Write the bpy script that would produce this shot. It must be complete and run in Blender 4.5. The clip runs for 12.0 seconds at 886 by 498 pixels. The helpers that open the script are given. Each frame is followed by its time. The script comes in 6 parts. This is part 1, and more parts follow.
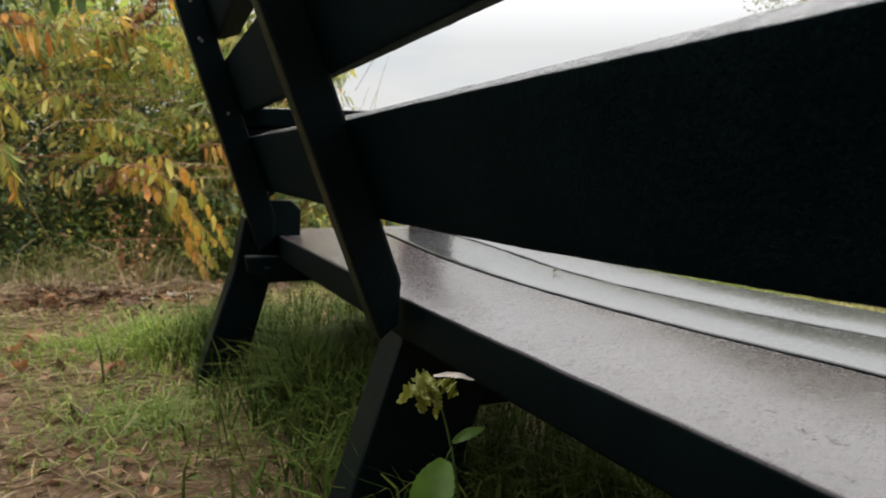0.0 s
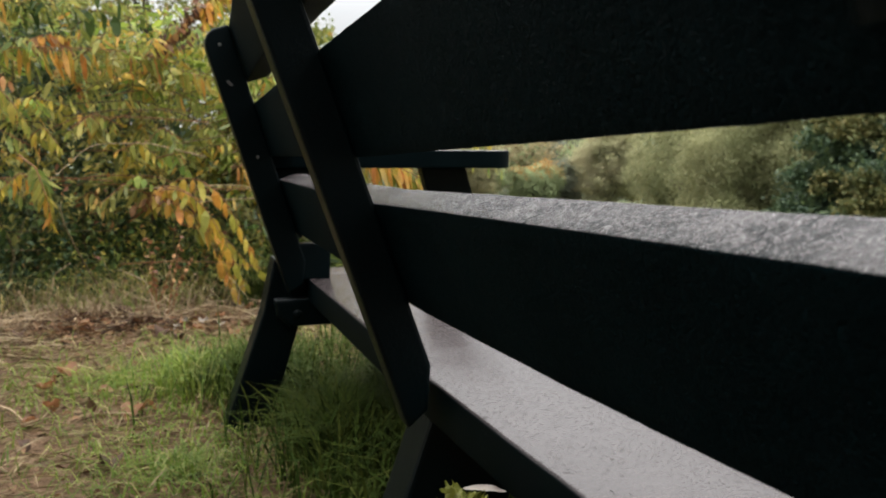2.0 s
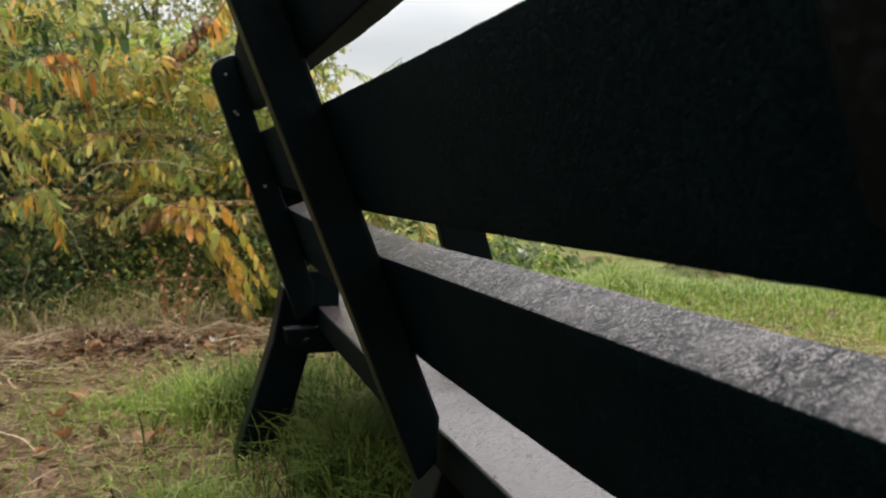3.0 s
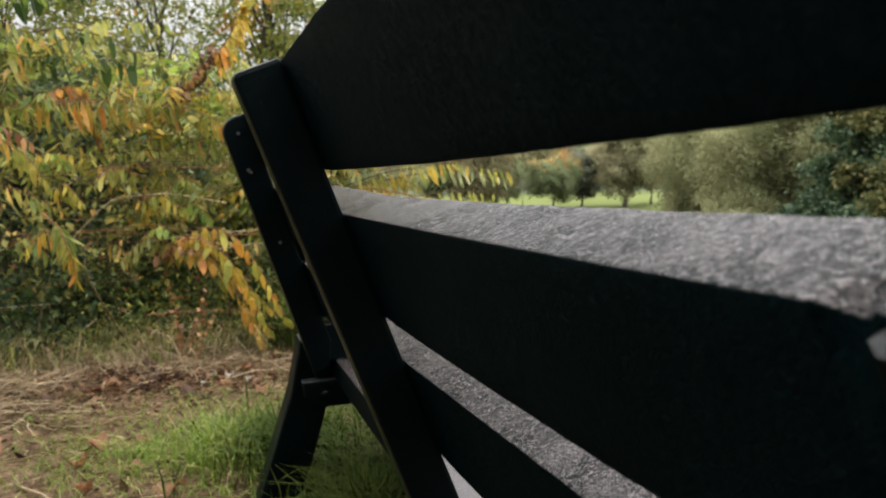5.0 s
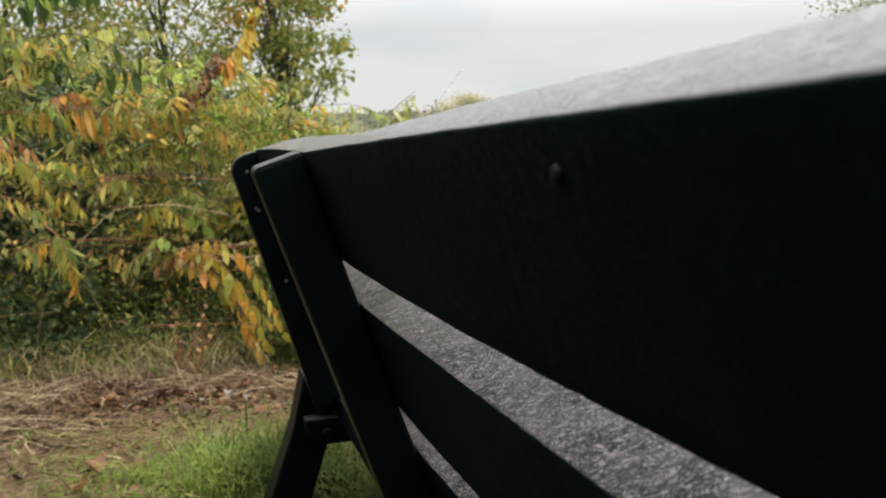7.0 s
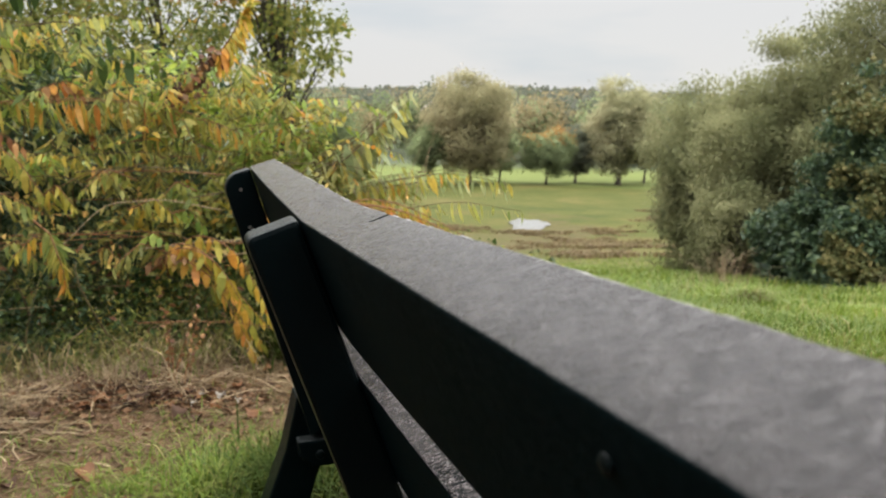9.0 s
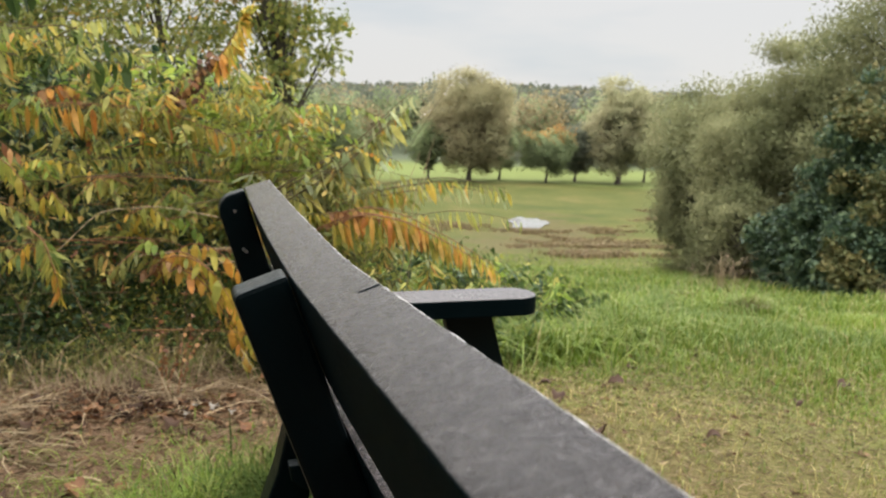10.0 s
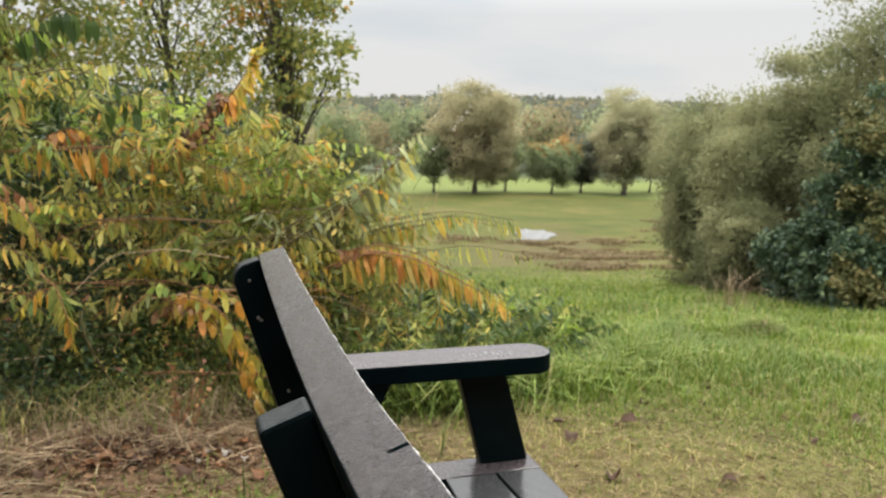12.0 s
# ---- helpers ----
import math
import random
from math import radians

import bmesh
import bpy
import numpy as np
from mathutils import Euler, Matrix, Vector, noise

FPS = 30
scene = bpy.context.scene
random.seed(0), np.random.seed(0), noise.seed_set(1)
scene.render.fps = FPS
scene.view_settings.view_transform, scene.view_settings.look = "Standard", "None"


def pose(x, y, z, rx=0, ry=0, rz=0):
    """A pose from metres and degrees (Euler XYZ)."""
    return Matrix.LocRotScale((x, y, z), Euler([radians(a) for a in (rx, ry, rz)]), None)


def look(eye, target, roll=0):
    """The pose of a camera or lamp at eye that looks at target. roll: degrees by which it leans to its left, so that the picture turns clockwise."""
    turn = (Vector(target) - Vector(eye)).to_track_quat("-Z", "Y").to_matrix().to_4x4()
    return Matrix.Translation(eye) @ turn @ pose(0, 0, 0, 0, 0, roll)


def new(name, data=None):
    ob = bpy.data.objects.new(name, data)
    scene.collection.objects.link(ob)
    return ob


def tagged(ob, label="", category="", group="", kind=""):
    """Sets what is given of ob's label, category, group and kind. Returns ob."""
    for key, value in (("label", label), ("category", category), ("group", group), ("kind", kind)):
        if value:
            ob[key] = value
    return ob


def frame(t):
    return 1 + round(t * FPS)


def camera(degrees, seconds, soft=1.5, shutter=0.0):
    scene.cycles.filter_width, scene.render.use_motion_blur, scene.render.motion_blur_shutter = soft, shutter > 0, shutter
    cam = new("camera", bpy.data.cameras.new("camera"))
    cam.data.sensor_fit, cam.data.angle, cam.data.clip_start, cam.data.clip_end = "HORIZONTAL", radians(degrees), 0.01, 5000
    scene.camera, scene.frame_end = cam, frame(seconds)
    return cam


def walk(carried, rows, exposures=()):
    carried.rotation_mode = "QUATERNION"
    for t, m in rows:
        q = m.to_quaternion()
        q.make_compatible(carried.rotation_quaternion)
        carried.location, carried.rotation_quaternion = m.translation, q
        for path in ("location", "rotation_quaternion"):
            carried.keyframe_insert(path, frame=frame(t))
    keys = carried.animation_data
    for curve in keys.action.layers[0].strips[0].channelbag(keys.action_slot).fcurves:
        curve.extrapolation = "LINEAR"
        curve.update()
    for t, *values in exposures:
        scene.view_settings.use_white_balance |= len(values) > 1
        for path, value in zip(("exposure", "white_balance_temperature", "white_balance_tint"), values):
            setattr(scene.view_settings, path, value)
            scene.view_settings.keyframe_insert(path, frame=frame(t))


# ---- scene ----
cam = camera(57.9, 12.0, soft=1.9)
cam.data.dof.use_dof, cam.data.dof.focus_distance, cam.data.dof.aperture_fstop = True, 0.76, 14.0
PATH = [
    (0, (0.1213, 0.0671, 0.5359), (0.8537, 1.9105, 0.2807), 0.69),
    (0.5, (0.1297, 0.0934, 0.5561), (0.8299, 1.9503, 0.3078), 0.79),
    (1, (0.1373, 0.1016, 0.5809), (0.8280, 1.9611, 0.3263), 0.67),
    (1.5, (0.1378, 0.1074, 0.6075), (0.8095, 1.9733, 0.3485), 0.40),
    (2, (0.1401, 0.1140, 0.6338), (0.7961, 1.9850, 0.3712), 0.55),
    (2.5, (0.1460, 0.1226, 0.6626), (0.7959, 1.9977, 0.4142), 0.28),
    (3, (0.1513, 0.1311, 0.6920), (0.7799, 2.0111, 0.4270), -0.24),
    (3.5, (0.1560, 0.1462, 0.7227), (0.7748, 2.0307, 0.4663), -0.48),
    (5.5, (0.1362, 0.1615, 0.8380), (0.7439, 2.0459, 0.5553), -1.78),
    (6, (0.1303, 0.1710, 0.8647), (0.7314, 2.0571, 0.5794), -0.84),
    (6.5, (0.1309, 0.1799, 0.8917), (0.7381, 2.0634, 0.6023), -0.31),
    (8.5, (0.1289, 0.2117, 0.9815), (0.7609, 2.0799, 0.6495), 0.50),
    (9, (0.1388, 0.2439, 1.0024), (0.7666, 2.1100, 0.6511), 1.00),
    (9.5, (0.1466, 0.2646, 1.0244), (0.7785, 2.1291, 0.6719), 1.81),
    (10, (0.1526, 0.2751, 1.0534), (0.7830, 2.1388, 0.6942), 1.81),
    (10.5, (0.1523, 0.2792, 1.0802), (0.7947, 2.1395, 0.7242), 1.54),
    (11, (0.1425, 0.2819, 1.1039), (0.7775, 2.1447, 0.7481), 0.78),
    (11.5, (0.1359, 0.2898, 1.1278), (0.7420, 2.1623, 0.7723), 1.18),
    (12, (0.1413, 0.2993, 1.1595), (0.7574, 2.1731, 0.8289), 1.13),
]
walk(cam, [(t, look(eye, target, roll)) for t, eye, target, roll in PATH])

# ---- light ----
world = bpy.data.worlds.new("overcast")
scene.world = world
world.use_nodes = True
wn, wl = world.node_tree.nodes, world.node_tree.links
wn.clear()
SUN_EL, SUN_AZ = radians(55), radians(55)      # azimuth from +y towards +x
sky = wn.new("ShaderNodeTexSky")
sky.sky_type, sky.sun_disc = "NISHITA", False
sky.sun_elevation, sky.sun_rotation = SUN_EL, SUN_AZ
geo = wn.new("ShaderNodeTexCoord")
sep = wn.new("ShaderNodeSeparateXYZ")
wl.new(geo.outputs["Generated"], sep.inputs[0])
rise = wn.new("ShaderNodeMapRange")           # overcast: the zenith is brighter than the horizon
rise.inputs[1].default_value, rise.inputs[2].default_value = 0.12, 0.95
rise.inputs[3].default_value, rise.inputs[4].default_value = 0.80, 5.6
wl.new(sep.outputs[2], rise.inputs[0])
cloud = wn.new("ShaderNodeTexNoise")
cloud.inputs["Scale"].default_value, cloud.inputs["Detail"].default_value, cloud.inputs["Roughness"].default_value = 2.2, 4, 0.5
stretch = wn.new("ShaderNodeMapping")
stretch.inputs["Scale"].default_value, stretch.inputs["Location"].default_value = (1.0, 1.0, 4.5), (0.35, 0.1, 0.0)
wl.new(geo.outputs["Generated"], stretch.inputs[0])
wl.new(stretch.outputs[0], cloud.inputs["Vector"])
ramp = wn.new("ShaderNodeValToRGB")
ramp.color_ramp.elements[0].position, ramp.color_ramp.elements[0].color = 0.33, (0.86, 0.905, 0.94, 1)
ramp.color_ramp.elements[1].position, ramp.color_ramp.elements[1].color = 0.46, (1.0, 0.995, 0.99, 1)
wl.new(cloud.outputs[0], ramp.inputs[0])
tint = wn.new("ShaderNodeMixRGB")
tint.blend_type = "MULTIPLY"
tint.inputs[0].default_value = 1.0
wl.new(ramp.outputs[0], tint.inputs[1])
wl.new(rise.outputs[0], tint.inputs[2])
clear = wn.new("ShaderNodeMixRGB")
clear.blend_type = "MULTIPLY"
clear.inputs[0].default_value = 1.0
clear.inputs[2].default_value = (0.1, 0.1, 0.1, 1)
wl.new(sky.outputs[0], clear.inputs[1])
both = wn.new("ShaderNodeMixRGB")
both.inputs[0].default_value = 0.92
wl.new(clear.outputs[0], both.inputs[1])
wl.new(tint.outputs[0], both.inputs[2])
bg = wn.new("ShaderNodeBackground")
wl.new(both.outputs[0], bg.inputs[0])
out = wn.new("ShaderNodeOutputWorld")
wl.new(bg.outputs[0], out.inputs[0])

sun = new("sun", bpy.data.lights.new("sun", "SUN"))
sun.data.energy, sun.data.angle, sun.data.color = 1.5, radians(30), (1.0, 0.95, 0.87)
sun.matrix_world = look((math.sin(SUN_AZ) * 40, math.cos(SUN_AZ) * 40, 40 * math.tan(SUN_EL)), (0, 0, 0))


# ---- materials ----
def material(name, rough=0.6, spec=0.4):
    m = bpy.data.materials.new(name)
    m.use_nodes = True
    n, l = m.node_tree.nodes, m.node_tree.links
    p = n["Principled BSDF"]
    p.inputs["Roughness"].default_value, p.inputs["Specular IOR Level"].default_value = rough, spec
    return m, n, l, p


def noise_node(n, l, scale, detail=4, rough=0.55, distort=0.0, coord="Object", squeeze=(1, 1, 1)):
    tc, mp, nz = n.new("ShaderNodeTexCoord"), n.new("ShaderNodeMapping"), n.new("ShaderNodeTexNoise")
    mp.inputs["Scale"].default_value = squeeze
    l.new(tc.outputs[coord], mp.inputs[0])
    l.new(mp.outputs[0], nz.inputs["Vector"])
    nz.inputs["Scale"].default_value, nz.inputs["Detail"].default_value = scale, detail
    nz.inputs["Roughness"].default_value, nz.inputs["Distortion"].default_value = rough, distort
    return nz


def ramp_node(n, l, source, stops):
    r = n.new("ShaderNodeValToRGB")
    while len(r.color_ramp.elements) < len(stops):
        r.color_ramp.elements.new(0.5)
    for e, (at, c) in zip(r.color_ramp.elements, stops):
        e.position, e.color = at, (*c, 1)
    l.new(source, r.inputs[0])
    return r


def bump_node(n, l, source, strength, distance, before=None):
    b = n.new("ShaderNodeBump")
    b.inputs["Strength"].default_value, b.inputs["Distance"].default_value = strength, distance
    l.new(source, b.inputs["Height"])
    if before:
        l.new(before.outputs[0], b.inputs["Normal"])
    return b


def mix_node(n, l, fac, a, b, blend="MIX"):
    m = n.new("ShaderNodeMixRGB")
    m.blend_type = blend
    for k, v in ((0, fac), (1, a), (2, b)):
        if hasattr(v, "links"):
            l.new(v, m.inputs[k])
        else:
            m.inputs[k].default_value = v if k == 0 else (*v, 1)
    return m


def plastic(name, base=0.004, rough=0.42, relief=1.0, lit_dust=0.05, spec=0.22, weathered=None, even=0.25, coat=0.0, skin="smooth", warm=0.80):
    """Black recycled plastic with scuffs; upward faces are dusted over, in a paler tone that paints in skylight. skin:
    smooth, crinkled (fibrous wrinkles) or pitted.
    """
    m, n, l, p = material(name, rough, spec)
    big = noise_node(n, l, 9, 5, 0.6)
    col = ramp_node(n, l, big.outputs[0], [(0.3, (base * 0.12, base * 0.82, base * 1.0)), (0.7, (base * 0.4, base * 1.35, base * 1.6))])
    fine = noise_node(n, l, 105, 6, 0.7, 2.8)
    scuff = noise_node(n, l, 30, 8, 0.78, 2.5)
    sc = ramp_node(n, l, scuff.outputs[0], [(0.62, (0, 0, 0)), (0.78, (1, 1, 1))])
    grey = mix_node(n, l, sc.outputs[0], col.outputs[0], (base * 1.6 + lit_dust * 0.04, base * 1.7 + lit_dust * 0.044, base * 1.8 + lit_dust * 0.046))
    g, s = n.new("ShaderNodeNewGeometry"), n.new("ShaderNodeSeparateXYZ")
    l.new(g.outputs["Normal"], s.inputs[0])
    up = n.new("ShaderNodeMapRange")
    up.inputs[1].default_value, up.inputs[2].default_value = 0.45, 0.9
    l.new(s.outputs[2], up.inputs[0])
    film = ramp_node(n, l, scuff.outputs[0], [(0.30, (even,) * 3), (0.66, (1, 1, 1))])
    gloss = film
    relief_of = None
    if skin == "crinkled":                     # dark fibrous furrows, in patches, between grey worn ridges
        one = noise_node(n, l, 78, 2, 0.5, 2.0, "Object", (0.55, 1.0, 1.0))
        two = noise_node(n, l, 135, 2, 0.5, 2.6, "Object", (1.0, 0.7, 1.0))
        lines = [ramp_node(n, l, q.outputs[0], [(0.43, (1, 1, 1)), (0.48, (0.04,) * 3), (0.52, (0.04,) * 3), (0.57, (1, 1, 1))]) for q in (one, two)]
        furrow = mix_node(n, l, 1.0, lines[0].outputs[0], lines[1].outputs[0], "MULTIPLY")
        where = ramp_node(n, l, noise_node(n, l, 11, 5, 0.65, 1.2).outputs[0], [(0.34, (0.45,) * 3), (0.54, (0.88,) * 3), (0.68, (0.98,) * 3)])
        worn_skin = mix_node(n, l, where.outputs[0], (0.88, 0.88, 0.88), furrow.outputs[0])
        speck = ramp_node(n, l, noise_node(n, l, 330, 3, 0.7).outputs[0], [(0.30, (0.35,) * 3), (0.62, (1, 1, 1))])
        worn_skin = mix_node(n, l, 0.8, worn_skin.outputs[0], speck.outputs[0], "MULTIPLY")
        film = mix_node(n, l, 1.0, film.outputs[0], worn_skin.outputs[0], "MULTIPLY")
        gloss = film
        relief_of = worn_skin
    if skin == "pitted":                       # small chips and pits, in patches
        chips = ramp_node(n, l, noise_node(n, l, 120, 3, 0.6, 1.0).outputs[0], [(0.30, (0, 0, 0)), (0.36, (1, 1, 1))])
        where = ramp_node(n, l, noise_node(n, l, 7, 4, 0.6).outputs[0], [(0.46, (0, 0, 0)), (0.62, (1, 1, 1))])
        pits = mix_node(n, l, where.outputs[0], (1, 1, 1), chips.outputs[0])
        film = mix_node(n, l, 0.75, film.outputs[0], pits.outputs[0], "MULTIPLY")
        relief_of = pits
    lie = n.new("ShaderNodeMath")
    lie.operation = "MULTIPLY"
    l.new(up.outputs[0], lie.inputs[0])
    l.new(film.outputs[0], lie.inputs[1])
    # the brightness of tops is painted in here, over any real film of dirt
    lit_top = mix_node(n, l, lie.outputs[0], grey.outputs[0], (base + lit_dust, base + lit_dust * warm, base + lit_dust * warm))
    l.new(lit_top.outputs[0], p.inputs["Base Color"])
    ro = ramp_node(n, l, fine.outputs[0], [(0.3, (rough - 0.12,) * 3), (0.7, (rough + 0.16,) * 3)])
    worn = mix_node(n, l, up.outputs[0], (rough + 0.3,) * 3 if weathered else (rough,) * 3, ro.outputs[0])
    l.new(worn.outputs[0], p.inputs["Roughness"])
    if weathered:
        sheen = n.new("ShaderNodeMapRange")
        sheen.inputs[3].default_value, sheen.inputs[4].default_value = spec, weathered
        glaze = n.new("ShaderNodeMath")
        glaze.operation = "MULTIPLY"
        l.new(up.outputs[0], glaze.inputs[0])
        l.new(gloss.outputs[0], glaze.inputs[1])
        l.new(glaze.outputs[0], sheen.inputs[0])
        if coat:
            thin = n.new("ShaderNodeMath")
            thin.operation = "MULTIPLY"
            thin.inputs[1].default_value = coat
            l.new(glaze.outputs[0], thin.inputs[0])
            l.new(thin.outputs[0], p.inputs["Coat Weight"])
            p.inputs["Coat Roughness"].default_value = 0.24
        l.new(sheen.outputs[0], p.inputs["Specular IOR Level"])
    wave = noise_node(n, l, 24, 3, 0.5, 0.8)
    b = bump_node(n, l, wave.outputs[0], 0.16 * relief, 0.004)
    b = bump_node(n, l, fine.outputs[0], 1.0 * min(relief, 1.0), 0.0022 * relief, b)
    if relief_of:
        b = bump_node(n, l, relief_of.outputs[0], 1.0, 0.0050 if skin == "crinkled" else 0.0012, b)
    l.new(b.outputs[0], p.inputs["Normal"])
    l.new(b.outputs[0], p.inputs["Coat Normal"])
    return m


def leafy(name, stops, rough=0.55, through_it=0.40, spec=0.35, patch_scale=1.1, patch_deep=0.25, gain=1.0, spots=1.0):
    """Leaves or blades: each island its own colour from the stops, with light coming through."""
    m, n, l, p = material(name, rough, spec)
    g = n.new("ShaderNodeNewGeometry")
    r = ramp_node(n, l, g.outputs["Random Per Island"], stops)
    spot = noise_node(n, l, 30, 3)
    dim = ramp_node(n, l, spot.outputs[0], [(0.3, (1 - 0.28 * spots,) * 3), (0.7, (1 + 0.15 * spots, 1 + 0.15 * spots, 1 + 0.1 * spots))])
    c0 = mix_node(n, l, 1.0, r.outputs[0], dim.outputs[0], "MULTIPLY")
    wide = noise_node(n, l, patch_scale, 3)
    lo, hi = (1 - patch_deep) * gain, (1 + patch_deep) * gain
    area = ramp_node(n, l, wide.outputs[0], [(0.35, (lo * 0.98, lo, lo * 0.98)), (0.65, (hi * 1.06, hi, hi * 1.06))])
    c = mix_node(n, l, 1.0, c0.outputs[0], area.outputs[0], "MULTIPLY")
    l.new(c.outputs[0], p.inputs["Base Color"])
    t = n.new("ShaderNodeBsdfTranslucent")
    l.new(c.outputs[0], t.inputs[0])
    mx = n.new("ShaderNodeMixShader")
    mx.inputs[0].default_value = through_it
    l.new(p.outputs[0], mx.inputs[1])
    l.new(t.outputs[0], mx.inputs[2])
    l.new(mx.outputs[0], n["Material Output"].inputs[0])
    return m


def bark(name, dark, light, scale=30):
    m, n, l, p = material(name, 0.85, 0.2)
    nz = noise_node(n, l, scale, 5, 0.6, 0.5, "Object", (1, 1, 0.3))
    c = ramp_node(n, l, nz.outputs[0], [(0.3, dark), (0.7, light)])
    l.new(c.outputs[0], p.inputs["Base Color"])
    l.new(bump_node(n, l, nz.outputs[0], 0.6, 0.01).outputs[0], p.inputs["Normal"])
    return m


# the posts' bluish warm value paints a skylit gleam on their bevels
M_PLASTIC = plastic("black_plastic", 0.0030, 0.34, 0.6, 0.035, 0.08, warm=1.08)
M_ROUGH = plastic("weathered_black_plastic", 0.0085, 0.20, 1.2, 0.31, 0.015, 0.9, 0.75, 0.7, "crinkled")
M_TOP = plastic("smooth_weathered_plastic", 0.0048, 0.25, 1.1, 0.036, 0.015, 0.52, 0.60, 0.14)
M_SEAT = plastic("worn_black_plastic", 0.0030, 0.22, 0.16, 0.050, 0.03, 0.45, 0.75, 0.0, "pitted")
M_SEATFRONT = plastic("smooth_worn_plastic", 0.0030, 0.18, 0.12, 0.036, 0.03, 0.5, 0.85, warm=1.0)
M_STEEL, _n, _l, _p = material("dull_steel", 0.35, 0.5)
_p.inputs["Metallic"].default_value = 1.0
_nz = noise_node(_n, _l, 300)
_l.new(ramp_node(_n, _l, _nz.outputs[0], [(0.3, (0.30, 0.29, 0.28)), (0.7, (0.55, 0.54, 0.52))]).outputs[0], _p.inputs["Base Color"])
M_SCRATCH, _n, _l, _p = material("scratched_plastic", 0.7, 0.2)
_nz = noise_node(_n, _l, 200)
_l.new(ramp_node(_n, _l, _nz.outputs[0], [(0.3, (0.10, 0.10, 0.10)), (0.7, (0.36, 0.36, 0.35))]).outputs[0], _p.inputs["Base Color"])
M_FRAY, _n, _l, _p = material("frayed_plastic", 0.8, 0.2)
_nz = noise_node(_n, _l, 150)
_l.new(ramp_node(_n, _l, _nz.outputs[0], [(0.35, (0.16, 0.15, 0.145)), (0.65, (0.50, 0.48, 0.46))]).outputs[0], _p.inputs["Base Color"])
M_STEM = bark("woody_stem", (0.06, 0.045, 0.02), (0.16, 0.12, 0.06), 60)
M_REDSTEM = bark("dry_red_stem", (0.14, 0.06, 0.025), (0.30, 0.16, 0.08), 60)
M_PALESTEM = bark("pale_dead_stem", (0.20, 0.14, 0.08), (0.42, 0.32, 0.20), 60)
M_BARK = bark("tree_bark", (0.035, 0.030, 0.024), (0.11, 0.095, 0.075), 8)
M_MIDLEAF = leafy("mid_green_leaves", [(0.0, (0.055, 0.07, 0.018)), (0.5, (0.115, 0.13, 0.028)), (0.85, (0.19, 0.19, 0.04)), (1.0, (0.30, 0.20, 0.05))], through_it=0.4, gain=2.15)
M_OLIVELEAF = leafy("olive_leaves", [(0.0, (0.07, 0.075, 0.022)), (0.5, (0.13, 0.13, 0.035)), (0.85, (0.20, 0.17, 0.045)), (1.0, (0.30, 0.17, 0.05))], through_it=0.4, gain=2.2)
M_FRESHLEAF = leafy("fresh_green_leaves", [(0.0, (0.09, 0.14, 0.025)), (0.5, (0.15, 0.21, 0.035)), (1.0, (0.22, 0.26, 0.05))], through_it=0.5, gain=1.75)
M_LIMELEAF = leafy("pale_green_leaves", [(0.0, (0.07, 0.105, 0.025)), (0.4, (0.16, 0.17, 0.04)), (0.82, (0.24, 0.22, 0.055)), (0.95, (0.32, 0.25, 0.06)), (1.0, (0.34, 0.17, 0.04))], through_it=0.5, gain=1.95)
M_DROOPLEAF = leafy("drooping_green_and_gold_leaves", [(0.0, (0.13, 0.16, 0.03)), (0.4, (0.22, 0.22, 0.045)), (0.7, (0.34, 0.26, 0.05)), (1.0, (0.40, 0.20, 0.04))], through_it=0.5, gain=1.4)
M_GOLDLEAF = leafy("golden_leaves", [(0.0, (0.30, 0.22, 0.045)), (0.35, (0.42, 0.27, 0.05)), (0.7, (0.48, 0.25, 0.045)), (0.92, (0.42, 0.16, 0.035)), (1.0, (0.24, 0.09, 0.03))], through_it=0.45, gain=1.35)
M_AMBERLEAF = leafy("amber_leaves", [(0.0, (0.24, 0.20, 0.045)), (0.35, (0.42, 0.25, 0.05)), (0.7, (0.42, 0.22, 0.05)), (1.0, (0.40, 0.16, 0.05))], through_it=0.45, gain=1.35)
M_YELLOWLEAF = leafy("yellowing_leaves", [(0.0, (0.18, 0.20, 0.035)), (0.5, (0.34, 0.28, 0.04)), (0.85, (0.44, 0.28, 0.04)), (1.0, (0.40, 0.17, 0.03))], through_it=0.45, gain=1.35)
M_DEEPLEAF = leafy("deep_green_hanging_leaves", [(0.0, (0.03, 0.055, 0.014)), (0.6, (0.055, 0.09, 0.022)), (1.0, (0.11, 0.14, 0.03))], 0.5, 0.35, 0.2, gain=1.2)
M_FLUFF = leafy("pale_seed_fluff", [(0.0, (0.40, 0.37, 0.32)), (1.0, (0.65, 0.62, 0.56))], 0.9, 0.4, 0.05)
M_BLEACHED = leafy("bleached_leaf", [(0.0, (0.24, 0.21, 0.17)), (1.0, (0.40, 0.37, 0.32))], 0.8, 0.3, 0.1)
M_YOUNGLEAF = leafy("yellow_green_young_leaf", [(0.0, (0.075, 0.10, 0.012)), (0.5, (0.12, 0.135, 0.018)), (1.0, (0.16, 0.16, 0.028))], 0.5, 0.25)
M_SEEDLING = leafy("fresh_green_leaf", [(0.0, (0.05, 0.11, 0.014)), (1.0, (0.07, 0.13, 0.02))], 0.45, 0.35)
M_RUSTLEAF = leafy("rusty_leaves", [(0.0, (0.13, 0.06, 0.03)), (0.5, (0.26, 0.12, 0.05)), (1.0, (0.40, 0.22, 0.08))])
